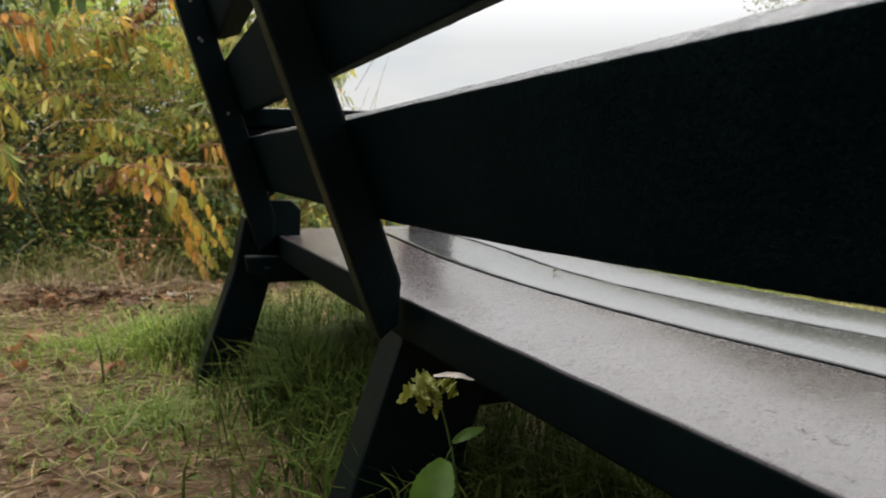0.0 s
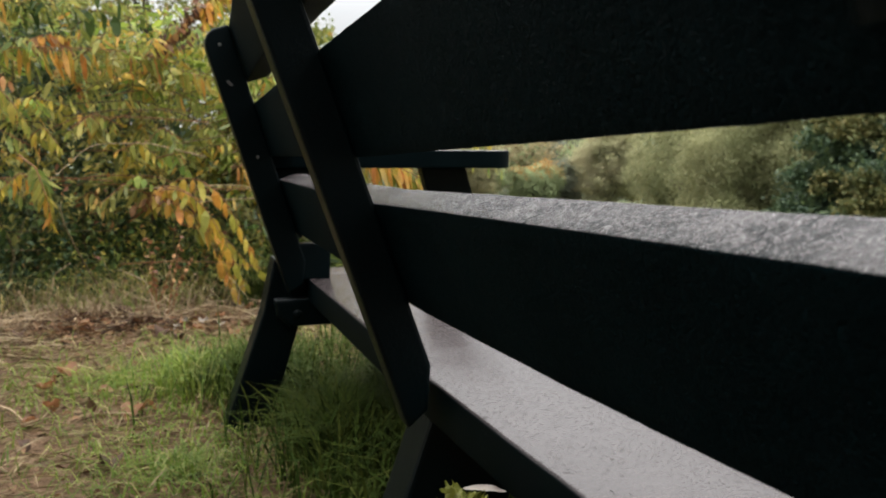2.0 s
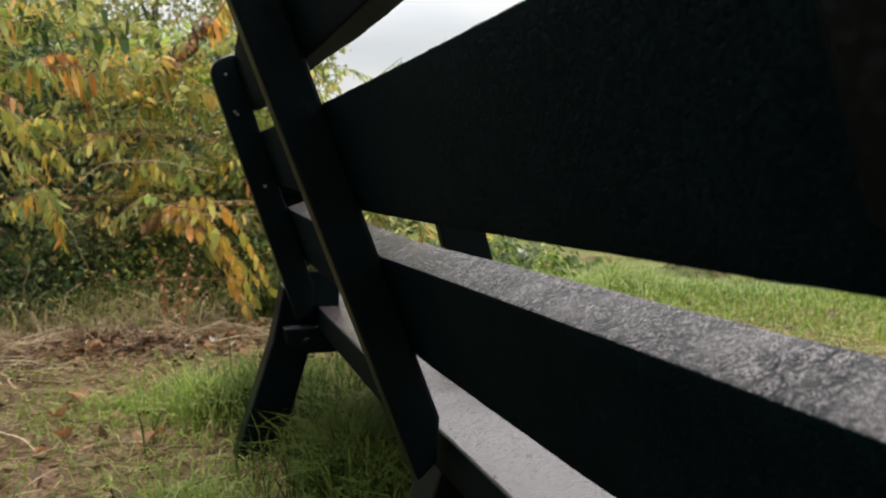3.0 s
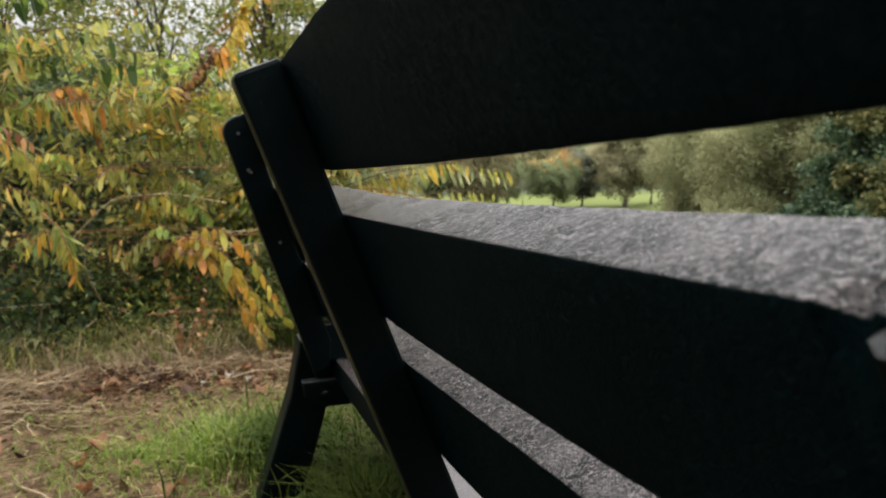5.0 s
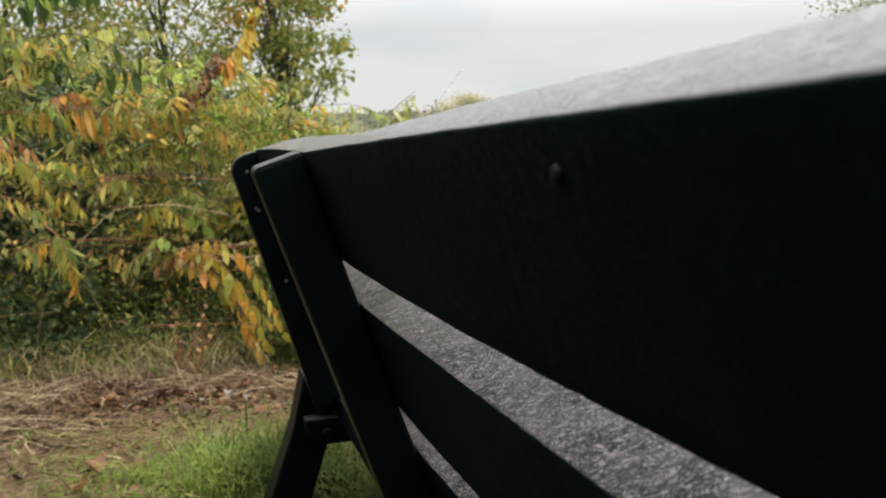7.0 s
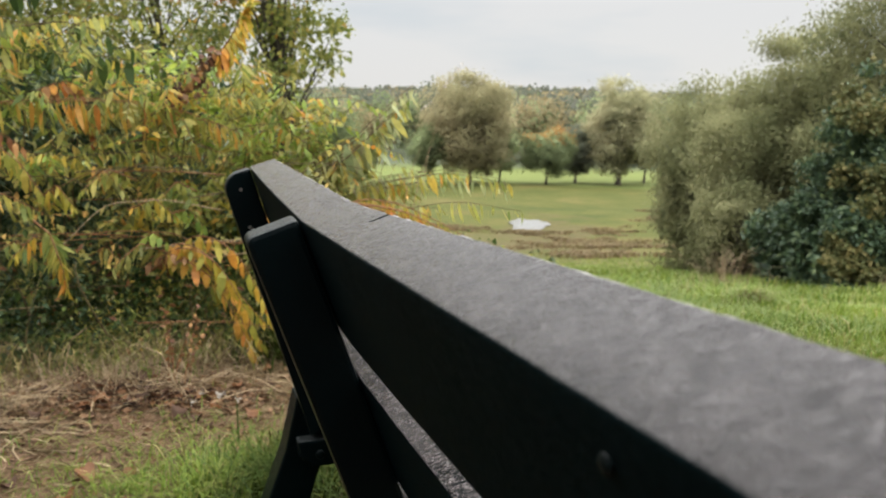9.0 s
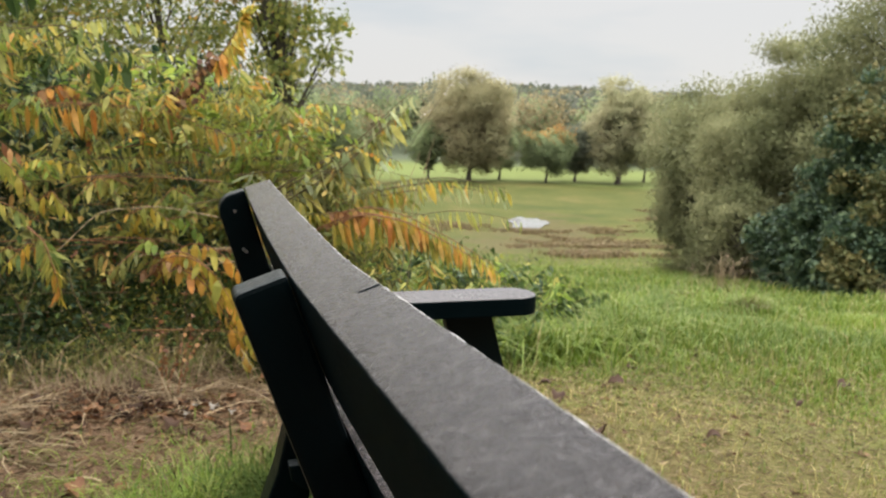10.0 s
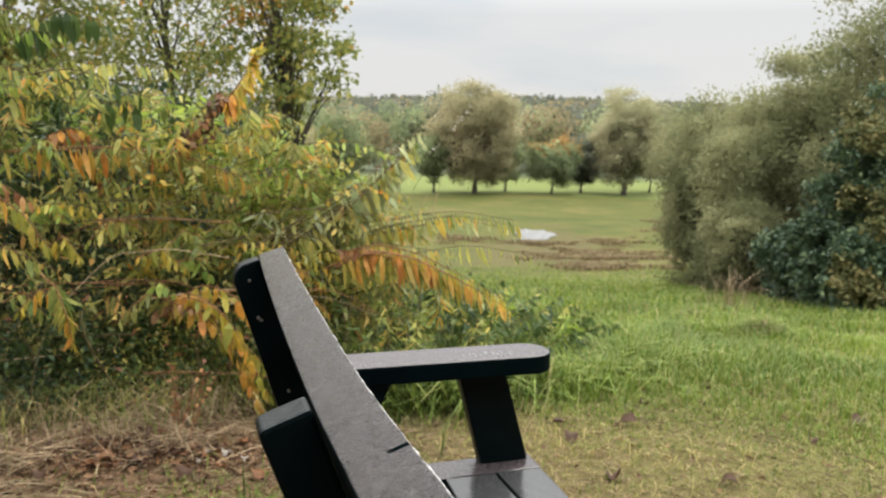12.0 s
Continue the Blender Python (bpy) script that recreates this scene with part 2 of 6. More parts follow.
# dark leaf green; in the shrubs' heart it stands in for shade
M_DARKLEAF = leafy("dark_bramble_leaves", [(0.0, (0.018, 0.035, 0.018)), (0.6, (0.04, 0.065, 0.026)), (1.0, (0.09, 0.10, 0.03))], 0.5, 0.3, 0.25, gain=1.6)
M_TREELEAF = leafy("autumn_tree_leaves", [(0.0, (0.06, 0.085, 0.022)), (0.6, (0.13, 0.145, 0.038)), (0.94, (0.19, 0.18, 0.05)), (1.0, (0.32, 0.18, 0.04))], through_it=0.5, gain=2.0)
M_SILVERLEAF = leafy("silver_green_leaves", [(0.0, (0.15, 0.19, 0.08)), (0.6, (0.24, 0.27, 0.13)), (0.9, (0.34, 0.33, 0.15)), (1.0, (0.42, 0.30, 0.10))], 0.4, 0.4, 0.5, gain=1.5)
M_WILLOW = leafy("grey_green_willow_leaves", rough=0.85, spec=0.08, stops= [(0.0, (0.112, 0.12, 0.060)), (0.5, (0.134, 0.141, 0.070)), (1.0, (0.16, 0.162, 0.080))], through_it=0.55, gain=1.88, spots=0.3, patch_scale=0.6)
M_THICKET = leafy("deep_green_leaves", [(0.0, (0.018, 0.034, 0.020)), (0.6, (0.035, 0.06, 0.03)), (1.0, (0.07, 0.095, 0.04))], 0.5, 0.25, gain=1.8)
M_OAKLEAF = leafy("dull_olive_leaves", [(0.0, (0.06, 0.075, 0.03)), (0.6, (0.11, 0.115, 0.045)), (1.0, (0.16, 0.14, 0.055))], 0.6, 0.3, 0.15, gain=1.25)
M_SHORT = leafy("short_dry_grass", [(0.0, (0.10, 0.14, 0.03)), (0.4, (0.20, 0.22, 0.05)), (0.7, (0.30, 0.27, 0.09)), (1.0, (0.45, 0.36, 0.17))], gain=1.15)
M_LUSH = leafy("lush_grass", [(0.0, (0.085, 0.15, 0.018)), (0.4, (0.14, 0.215, 0.024)), (0.8, (0.20, 0.265, 0.04)), (0.96, (0.31, 0.32, 0.10)), (1.0, (0.45, 0.37, 0.18))], patch_scale=0.7, patch_deep=0.26, gain=0.92)
# dark green grass, dimmed further to paint in shade under bench and shrub
M_DARKGRASS = leafy("shade_toned_grass", [(0.0, (0.04, 0.075, 0.014)), (0.6, (0.08, 0.125, 0.02)), (1.0, (0.15, 0.17, 0.036))], 0.7, 0.2, 0.08, gain=0.66)
M_STRAW = leafy("dead_straw", [(0.0, (0.12, 0.08, 0.040)), (0.5, (0.26, 0.185, 0.10)), (1.0, (0.47, 0.37, 0.22))], 0.7, 0.15, gain=0.78)
M_DEADLEAF = leafy("fallen_brown_leaf", [(0.0, (0.03, 0.017, 0.010)), (0.5, (0.075, 0.038, 0.020)), (1.0, (0.18, 0.085, 0.035))], 0.6, 0.1, 0.2)
M_LITTER = leafy("brown_leaf_litter", [(0.0, (0.06, 0.035, 0.02)), (0.5, (0.15, 0.09, 0.05)), (1.0, (0.30, 0.18, 0.10))], 0.7, 0.1, 0.15)
M_REED = leafy("brown_reeds", [(0.0, (0.115, 0.088, 0.045)), (0.6, (0.16, 0.112, 0.055)), (1.0, (0.17, 0.155, 0.06))], 0.8, 0.3, gain=1.05)
# far crowns: leaf colours lifted paler, haze of distance painted in
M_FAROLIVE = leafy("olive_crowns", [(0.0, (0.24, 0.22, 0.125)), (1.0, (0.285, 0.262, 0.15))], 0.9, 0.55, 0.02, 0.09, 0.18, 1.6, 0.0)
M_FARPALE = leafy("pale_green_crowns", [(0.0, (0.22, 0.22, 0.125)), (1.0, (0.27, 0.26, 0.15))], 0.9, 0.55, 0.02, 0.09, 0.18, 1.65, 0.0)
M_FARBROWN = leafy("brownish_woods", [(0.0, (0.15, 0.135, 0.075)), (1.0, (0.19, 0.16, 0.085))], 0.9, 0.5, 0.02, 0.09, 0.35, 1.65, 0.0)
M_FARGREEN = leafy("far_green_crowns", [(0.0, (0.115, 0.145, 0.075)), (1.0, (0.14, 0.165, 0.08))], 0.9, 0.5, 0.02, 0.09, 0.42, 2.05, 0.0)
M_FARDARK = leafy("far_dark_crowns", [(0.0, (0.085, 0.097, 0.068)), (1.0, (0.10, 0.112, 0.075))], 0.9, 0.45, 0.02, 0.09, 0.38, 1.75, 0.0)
# grey-green that holds the haze over the hill woods
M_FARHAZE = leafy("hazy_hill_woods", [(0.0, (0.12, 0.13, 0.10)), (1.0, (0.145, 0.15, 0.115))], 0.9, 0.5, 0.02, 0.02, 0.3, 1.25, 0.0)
M_FARGOLD = leafy("far_orange_crowns", [(0.0, (0.26, 0.17, 0.06)), (0.6, (0.34, 0.19, 0.07)), (1.0, (0.38, 0.26, 0.09))], 0.9, 0.5, 0.02, 0.09, 0.2, 1.3, 0.0)


# ---- the lie of the land ----
AX, AY = 0.32, 0.947                          # downhill way
_us = np.arange(-60.0, 3600.0, 0.5)
_slope = np.interp(_us, [-60, 2.6, 5.0, 24, 34, 60, 74, 95, 150, 170, 420, 900, 1700, 2400, 3600],
                   [0, 0, 0.19, 0.19, 0.15, 0.145, 0.05, 0.035, 0.012, 0.0, -0.004, -0.022, -0.026, -0.012, 0])
_zs = -np.cumsum(_slope) * 0.5
_zs -= np.interp(0.0, _us, _zs)


def ground_z(x, y):
    u = AX * x + AY * y
    near = np.exp(-np.maximum(u - 2, 0) / 60.0)
    lumps = 0.018 * np.sin(2.3 * x + 1.1) * np.sin(1.9 * y + 0.4) + 0.010 * np.sin(5.1 * x + 2.0 * y)
    roll = np.clip((u - 8) / 40, 0, 1) * (0.30 * np.sin(0.13 * x + 0.4) * np.sin(0.11 * y)) + np.clip((u - 500) / 900, 0, 1) * 9 * np.sin(0.0042 * (AY * x - AX * y) + 1.0)
    return np.interp(u, _us, _zs) + lumps * near + roll


# ---- mesh helpers ----
def part(name, bm, mat, parent=None, label=""):
    me = bpy.data.meshes.new(name)
    bm.to_mesh(me)
    bm.free()
    me.materials.append(mat)
    ob = new(name, me)
    ob.parent = parent
    if label:
        ob["label"] = label
    return ob


def flat_shade(ob, angle=40):
    for f in ob.data.polygons:
        f.use_smooth = True
    ob.data.set_sharp_from_angle(angle=radians(angle))
    return ob


def raw_mesh(name, verts, faces, mat, parent=None, smooth=False):
    me = bpy.data.meshes.new(name)
    me.from_pydata(verts, [], faces)
    me.materials.append(mat)
    if smooth:
        me.shade_smooth()
    ob = new(name, me)
    ob.parent = parent
    return ob


def loft(rings, cap=True):
    bm = bmesh.new()
    vs = [[bm.verts.new(p) for p in ring] for ring in rings]
    k = len(vs[0])
    for a, b in zip(vs, vs[1:]):
        for i in range(k):
            bm.faces.new((a[i], a[(i + 1) % k], b[(i + 1) % k], b[i]))
    if cap:
        bm.faces.new(vs[0][::-1])
        bm.faces.new(vs[-1])
    bmesh.ops.recalc_face_normals(bm, faces=bm.faces)
    return bm


def rounded(w, h, r, seg=3):
    """Outline of a rounded rectangle from (0, 0) to (w, h)."""
    pts = []
    for cx, cy, a0 in ((w - r, h - r, 0), (r, h - r, 90), (r, r, 180), (w - r, r, 270)):
        for i in range(seg + 1):
            a = radians(a0 + 90 * i / seg)
            pts.append((cx + r * math.cos(a), cy + r * math.sin(a)))
    return pts


def slab(profile, lo, hi, axis="y", bevel=0.004):
    """A plate: the profile in the two other axes, from lo to hi along the axis, with eased edges."""
    bm = bmesh.new()
    place = {"y": lambda a, b, c: (a, c, b), "z": lambda a, b, c: (a, b, c), "x": lambda a, b, c: (c, a, b)}[axis]
    one = [bm.verts.new(place(a, b, lo)) for a, b in profile]
    two = [bm.verts.new(place(a, b, hi)) for a, b in profile]
    k = len(one)
    rims = [bm.faces.new(one[::-1]), bm.faces.new(two)]
    for i in range(k):
        bm.faces.new((one[i], one[(i + 1) % k], two[(i + 1) % k], two[i]))
    bmesh.ops.recalc_face_normals(bm, faces=bm.faces)
    edges = {e for f in rims for e in f.edges}
    for e in bm.edges:
        if len(e.link_faces) == 2 and e.calc_face_angle(0) > radians(50):
            edges.add(e)
    bmesh.ops.bevel(bm, geom=list(edges), offset=bevel, segments=2, profile=0.6, affect="EDGES", clamp_overlap=True)
    return bm


def arc(cx, cy, r, a0, a1, n=8):
    return [(cx + r * math.cos(radians(a0 + (a1 - a0) * i / n)), cy + r * math.sin(radians(a0 + (a1 - a0) * i / n))) for i in range(n + 1)]


def tubes(paths, sides=5):
    """Vertices and faces of tapered tubes along paths of (x, y, z, radius)."""
    verts, faces = [], []
    for path in paths:
        path = np.asarray(path, float)
        p, r = path[:, :3], path[:, 3]
        d = np.gradient(p, axis=0)
        d /= np.linalg.norm(d, axis=1, keepdims=True) + 1e-9
        ref = np.where(np.abs(d[:, 2:3]) > 0.9, [[1.0, 0, 0]], [[0, 0, 1.0]])
        a = np.cross(d, ref)
        a /= np.linalg.norm(a, axis=1, keepdims=True) + 1e-9
        b = np.cross(d, a)
        base = len(verts)
        for i in range(len(p)):
            for k in range(sides):
                t = 2 * math.pi * k / sides
                verts.append(tuple(p[i] + r[i] * (a[i] * math.cos(t) + b[i] * math.sin(t))))
        for i in range(len(p) - 1):
            for k in range(sides):
                k2 = (k + 1) % sides
                faces.append((base + i * sides + k, base + i * sides + k2, base + (i + 1) * sides + k2, base + (i + 1) * sides + k))
        faces.append(tuple(base + (len(p) - 1) * sides + k for k in range(sides)))
    return verts, faces


def unit(v):
    return v / (np.linalg.norm(v, axis=-1, keepdims=True) + 1e-9)


def leaves(name, p, d, length, width, mat, rng, parent=None, curl=0.18, simple=False, roll=0.6, normals=None):
    """One mesh of leaves: p roots, d ways, and lengths and widths in metres; long ones bend at the tip."""
    m = len(p)
    d = unit(d)
    ref = unit(np.array([[0, 0, 1.0]]) + rng.normal(0, roll, (m, 3)))
    w = unit(np.cross(d, ref))
    nrm = np.cross(w, d)
    L, W = length[:, None], width[:, None]
    if simple:
        v = np.stack([p, p + d * L * 0.45 + w * W + nrm * W * 0.25, p + d * L - nrm * L * curl, p + d * L * 0.45 - w * W + nrm * W * 0.25], 1)
        i = np.arange(m)[:, None] * 4
        faces = np.concatenate([i + [[0, 1, 2]], i + [[0, 2, 3]]]).tolist()
    else:
        v = np.stack([p, p + d * L * 0.3 + w * W + nrm * W * 0.2, p + d * L * 0.3 - w * W + nrm * W * 0.2,
                      p + d * L * 0.68 + w * W * 0.8 - nrm * L * curl * 0.35, p + d * L * 0.68 - w * W * 0.8 - nrm * L * curl * 0.35, p + d * L - nrm * L * curl], 1)
        i = np.arange(m)[:, None] * 6
        faces = (i + [[0, 1, 2]]).tolist() + (i + [[1, 3, 4, 2]]).tolist() + (i + [[3, 5, 4]]).tolist()
    ob = raw_mesh(name, v.reshape(-1, 3).tolist(), faces, mat, parent)
    if normals is not None:                    # a crown is lit as a soft round mass
        ob.data.shade_smooth()
        ob.data.normals_split_custom_set_from_vertices(np.repeat(unit(normals), v.shape[1], axis=0).tolist())
    return ob


def blades(name, xy, height, width, lean, mat, rng, parent=None, z=None):
    """Grass: each blade bends over in its own way."""
    m = len(xy)
    z = ground_z(xy[:, 0], xy[:, 1]) if z is None else z
    p = np.column_stack([xy, z - 0.004])
    a = rng.uniform(0, 2 * math.pi, m)
    way = np.column_stack([np.cos(a), np.sin(a), np.zeros(m)])
    side = np.column_stack([-np.sin(a), np.cos(a), np.zeros(m)])
    H, W, B = height[:, None], width[:, None], (lean * rng.uniform(0.3, 1.3, m))[:, None]
    up = np.array([[0, 0, 1.0]])
    mid = p + up * H * 0.55 + way * H * B * 0.3
    tip = p + up * H * (1 - 0.35 * B) + way * H * B
    v = np.stack([p - side * W, p + side * W, mid - side * W * 0.8, mid + side * W * 0.8, tip], 1)
    i = np.arange(m)[:, None] * 5
    faces = (i + [[0, 1, 3, 2]]).tolist() + (i + [[2, 3, 4]]).tolist()
    return tagged(raw_mesh(name, v.reshape(-1, 3).tolist(), faces, mat, parent), kind="stuff")


# ---- ground ----
def make_ground():
    us = np.concatenate([np.arange(-14, 12, 0.12), np.geomspace(12, 3300, 150)])
    ws = np.concatenate([-np.geomspace(2600, 9, 70), np.arange(-8.9, 12, 0.15), np.geomspace(12, 2600, 80)])
    U, Wd = np.meshgrid(us, ws, indexing="ij")
    X, Y = AX * U + AY * Wd, AY * U - AX * Wd
    Z = ground_z(X, Y)
    a, b = U.shape
    k = np.arange(a * b).reshape(a, b)
    faces = np.stack([k[:-1, :-1], k[1:, :-1], k[1:, 1:], k[:-1, 1:]], -1).reshape(-1, 4).tolist()
    m, n, l, p = material("ground_cover", 0.95, 0.1)
    soil = noise_node(n, l, 7, 8, 0.65, 0.6)
    litter = noise_node(n, l, 45, 6, 0.7, 1.2)
    brown = ramp_node(n, l, litter.outputs[0], [(0.32, (0.054, 0.032, 0.019)), (0.5, (0.138, 0.086, 0.051)), (0.68, (0.26, 0.175, 0.11))])
    green = ramp_node(n, l, litter.outputs[0], [(0.3, (0.08, 0.09, 0.024)), (0.55, (0.17, 0.165, 0.052)), (0.75, (0.29, 0.25, 0.11))])
    broad = noise_node(n, l, 0.12, 9, 0.72)
    field = ramp_node(n, l, broad.outputs[0], [(0.34, (0.050, 0.062, 0.016)), (0.5, (0.075, 0.080, 0.021)), (0.66, (0.118, 0.100, 0.036))])
    tc, sp = n.new("ShaderNodeTexCoord"), n.new("ShaderNodeSeparateXYZ")
    l.new(tc.outputs["Object"], sp.inputs[0])

    def along(cx, cy, lo, hi, wobble=0.0):
        d = n.new("ShaderNodeVectorMath")
        d.operation = "DOT_PRODUCT"
        d.inputs[1].default_value = (cx, cy, 0)
        l.new(tc.outputs["Object"], d.inputs[0])
        src = d.outputs["Value"]
        if wobble:
            ad = n.new("ShaderNodeMath")
            ad.operation = "MULTIPLY_ADD"
            l.new(soil.outputs[0], ad.inputs[0])
            ad.inputs[1].default_value = wobble
            l.new(src, ad.inputs[2])
            src = ad.outputs[0]
        r = n.new("ShaderNodeMapRange")
        r.inputs[1].default_value, r.inputs[2].default_value = lo, hi
        l.new(src, r.inputs[0])
        return r.outputs[0]
    # trodden earth behind the bench gives way to turf in front of it
    turf = mix_node(n, l, along(0.75, 0.25, 1.5, 3.0, 1.2), brown.outputs[0], green.outputs[0])
    meadow = mix_node(n, l, along(AX, AY, 4.0, 10.0, 1.5), turf.outputs[0], field.outputs[0])
    off, ln = n.new("ShaderNodeMapping"), n.new("ShaderNodeVectorMath")
    off.vector_type, ln.operation = "TEXTURE", "LENGTH"
    off.inputs["Location"].default_value, off.inputs["Scale"].default_value = (29.5, 61.0, 0.0), (6.8, 27.0, 10000.0)
    off.inputs["Rotation"].default_value = (0, 0, radians(-25))
    l.new(tc.outputs["Object"], off.inputs[0])
    l.new(off.outputs[0], ln.inputs[0])
    spread = n.new("ShaderNodeMath")
    spread.operation = "MULTIPLY_ADD"
    l.new(noise_node(n, l, 0.16, 6, 0.7).outputs[0], spread.inputs[0])
    spread.inputs[1].default_value = 3.8
    l.new(ln.outputs["Value"], spread.inputs[2])
    near_pond = n.new("ShaderNodeMapRange")
    near_pond.inputs[1].default_value, near_pond.inputs[2].default_value = 2.55, 2.95
    near_pond.inputs[3].default_value, near_pond.inputs[4].default_value = 1.0, 0.0
    l.new(spread.outputs[0], near_pond.inputs[0])
    tan = ramp_node(n, l, noise_node(n, l, 1.5, 6, 0.7).outputs[0], [(0.35, (0.064, 0.065, 0.024)), (0.65, (0.108, 0.084, 0.038))])
    meadow = mix_node(n, l, near_pond.outputs[0], meadow.outputs[0], tan.outputs[0])
    # floor of the far woods, coloured like the haze-paled crowns above it
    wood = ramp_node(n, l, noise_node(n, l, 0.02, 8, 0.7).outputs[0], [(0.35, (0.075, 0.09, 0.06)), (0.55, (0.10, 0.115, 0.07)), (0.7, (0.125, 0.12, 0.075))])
    mown = mix_node(n, l, along(AX, AY, 141, 147), meadow.outputs[0], (0.13, 0.155, 0.048))
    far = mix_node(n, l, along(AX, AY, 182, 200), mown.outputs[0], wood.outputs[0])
    l.new(far.outputs[0], p.inputs["Base Color"])
    b1 = bump_node(n, l, litter.outputs[0], 0.9, 0.02)
    l.new(bump_node(n, l, soil.outputs[0], 0.4, 0.03, b1).outputs[0], p.inputs["Normal"])
    g = raw_mesh("ground", np.column_stack([X.ravel(), Y.ravel(), Z.ravel()]).tolist(), faces, m, None, True)
    return tagged(g, "sloping ground of trodden earth, turf and meadow grass", "ground", kind="structure")


make_ground()


# ---- the bench ----
def edge_at(c, shift, y, power=1.0):
    """x and z of a plank's rear edge at y: its bow towards the near end, and its drift towards the far end."""
    k = y - 0.988
    if k > 0:
        g = (k / 0.89) ** power
        return c[0] + shift[0] * g, c[1] + shift[1] * g
    k = max(k, -0.80) + 0.5 * min(k + 0.80, 0.0)
    return c[0] + c[2] * k + c[3] * k * k, c[1] + c[4] * k + c[5] * k * k


# rear edges of the three back planks at the middle post: x, z, and how they bow along the bench
PLANKS = {
    "low": (((0.4088, 0.4463, -0.0185, 0.0154, -0.0172, 0.0199), (0.012, -0.014)), ((0.3660, 0.5647, -0.0166, 0.0031, -0.0422, -0.0087), (0.017, -0.0147)), 1.0),
    "middle": (((0.3460, 0.6170, 0.0086, 0.0298, -0.0369, 0.0038), (0.020, -0.016)), ((0.3052, 0.7336, 0.0000, 0.0015, -0.0379, 0.0103), (0.026, -0.018)), 1.0),
    "top": (((0.2895, 0.7806, 0.0140, 0.0267, -0.0331, 0.0220), (0.029, -0.019)), ((0.2487, 0.8944, 0.0106, 0.0160, -0.0510, -0.0063), (0.033, -0.019)), 1.5)}


def back_point(which, a, nn, y):
    """A point of a back plank: a from its lower to its upper edge (0 to 1), nn out of its rear face."""
    low, top, power = PLANKS[which]
    x0, z0 = edge_at(*low, y, power)
    x1, z1 = edge_at(*top, y, power)
    ln = math.hypot(x1 - x0, z1 - z0)
    ex, ez = (x1 - x0) / ln, (z1 - z0) / ln
    return x0 + (x1 - x0) * a + ez * nn, y, z0 + (z1 - z0) * a - ex * nn


def seat_z(y):
    k = y - 0.988
    return 0.3455 - 0.0180 * k + (0.0100 * k * k if k < 0 else 0.0)


NEAR_END, FAR_END = -0.42, 1.925
bench = tagged(new("park_bench"), "long black recycled-plastic park bench with scuffed slatted back", "bench")
bench.location = (0.0, 0.0, 0.0)


def front_lift(which, y):
    """How much the warped top plank's front edge turns up towards the near end."""
    return float(np.interp(y, [0.35, 0.60, 0.80, 0.92], [0.0042, 0.0032, 0.0012, 0.0])) if which == "top" else 0.0


def back_plank(which, mat, thick, notches=()):
    ys = sorted(set(np.round(np.linspace(NEAR_END, FAR_END, 230), 4)) | {round(c + o, 4) for c, h, _ in notches for o in np.linspace(-h, h, 7)})
    H = 0.125
    outline = []
    base = rounded(H, thick, 0.0022)
    for (a0, b0), (a1, b1) in zip(base, base[1:] + base[:1]):
        outline.append((a0, b0))
        if abs(a1 - a0) > 0.05:
            outline += [(a0 + (a1 - a0) * f, b0) for f in (0.12, 0.5, 0.88)]
        elif abs(b1 - b0) > 0.02:
            outline += [(a0, b0 + (b1 - b0) * f) for f in (0.35, 0.65)]
    seed = len(which) * 7.3
    rings = []
    for y in ys:
        ring = []
        for a, b in outline:
            j = 0.0006 * noise.noise((a * 60, y * 45, b * 60)) + 0.0009 * noise.noise((a * 9 + seed, y * 7, b * 9))
            ca, cb = a - H / 2, b - thick / 2
            a2, b2 = a + math.copysign(j, ca), b + math.copysign(j, cb)
            for c, half, (deep_a, deep_b, top, front) in notches:
                if abs(y - c) <= half and (ca > 0) == top and (cb > 0) == front and abs(ca) > H / 2 - 0.012 and abs(cb) > thick / 2 - 0.009:
                    f = 1 - (abs(y - c) / half) ** 2
                    a2 += math.copysign(deep_a * f, -ca)
                    b2 += math.copysign(deep_b * f, -cb)
            x, _, z = back_point(which, a2 / H, b2, y)
            ring.append((x, y, z + front_lift(which, y) * b2 / thick))
        rings.append(ring)
    return flat_shade(part("back_plank", loft(rings), mat, bench))


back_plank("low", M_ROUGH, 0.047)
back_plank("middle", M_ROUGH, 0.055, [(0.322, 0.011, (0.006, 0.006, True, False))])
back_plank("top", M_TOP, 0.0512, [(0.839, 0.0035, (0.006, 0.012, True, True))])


def worn_edge(which, thick):
    """The frayed, pale front edge of a plank."""
    rings = []
    for y in np.linspace(NEAR_END + 0.01, FAR_END - 0.01, 420):
        r = max(0.00015, 0.0005 + 0.0010 * noise.noise((y * 55, 1.3, 0)) + 0.0008 * noise.noise((y * 190, 4.0, 0))) * float(np.interp(y, [0.40, 0.80], [0.4, 1.0]))
        x, _, z = back_point(which, 0.990, thick + 0.0001, y)
        z += front_lift(which, y)
        rings.append([(x + r * math.cos(t), y, z + r * math.sin(t)) for t in (0.4, 1.6, 2.9, 4.1, 5.3)])
    part("worn_edge", loft(rings), M_FRAY, bench, "pale frayed plastic along the front edge")


worn_edge("top", 0.0512)


SEAT_AT = [-1.4, -0.5, -0.36, -0.2, 0.0, 0.2, 0.42, 0.7, 0.956]     # along the bench, from the middle post
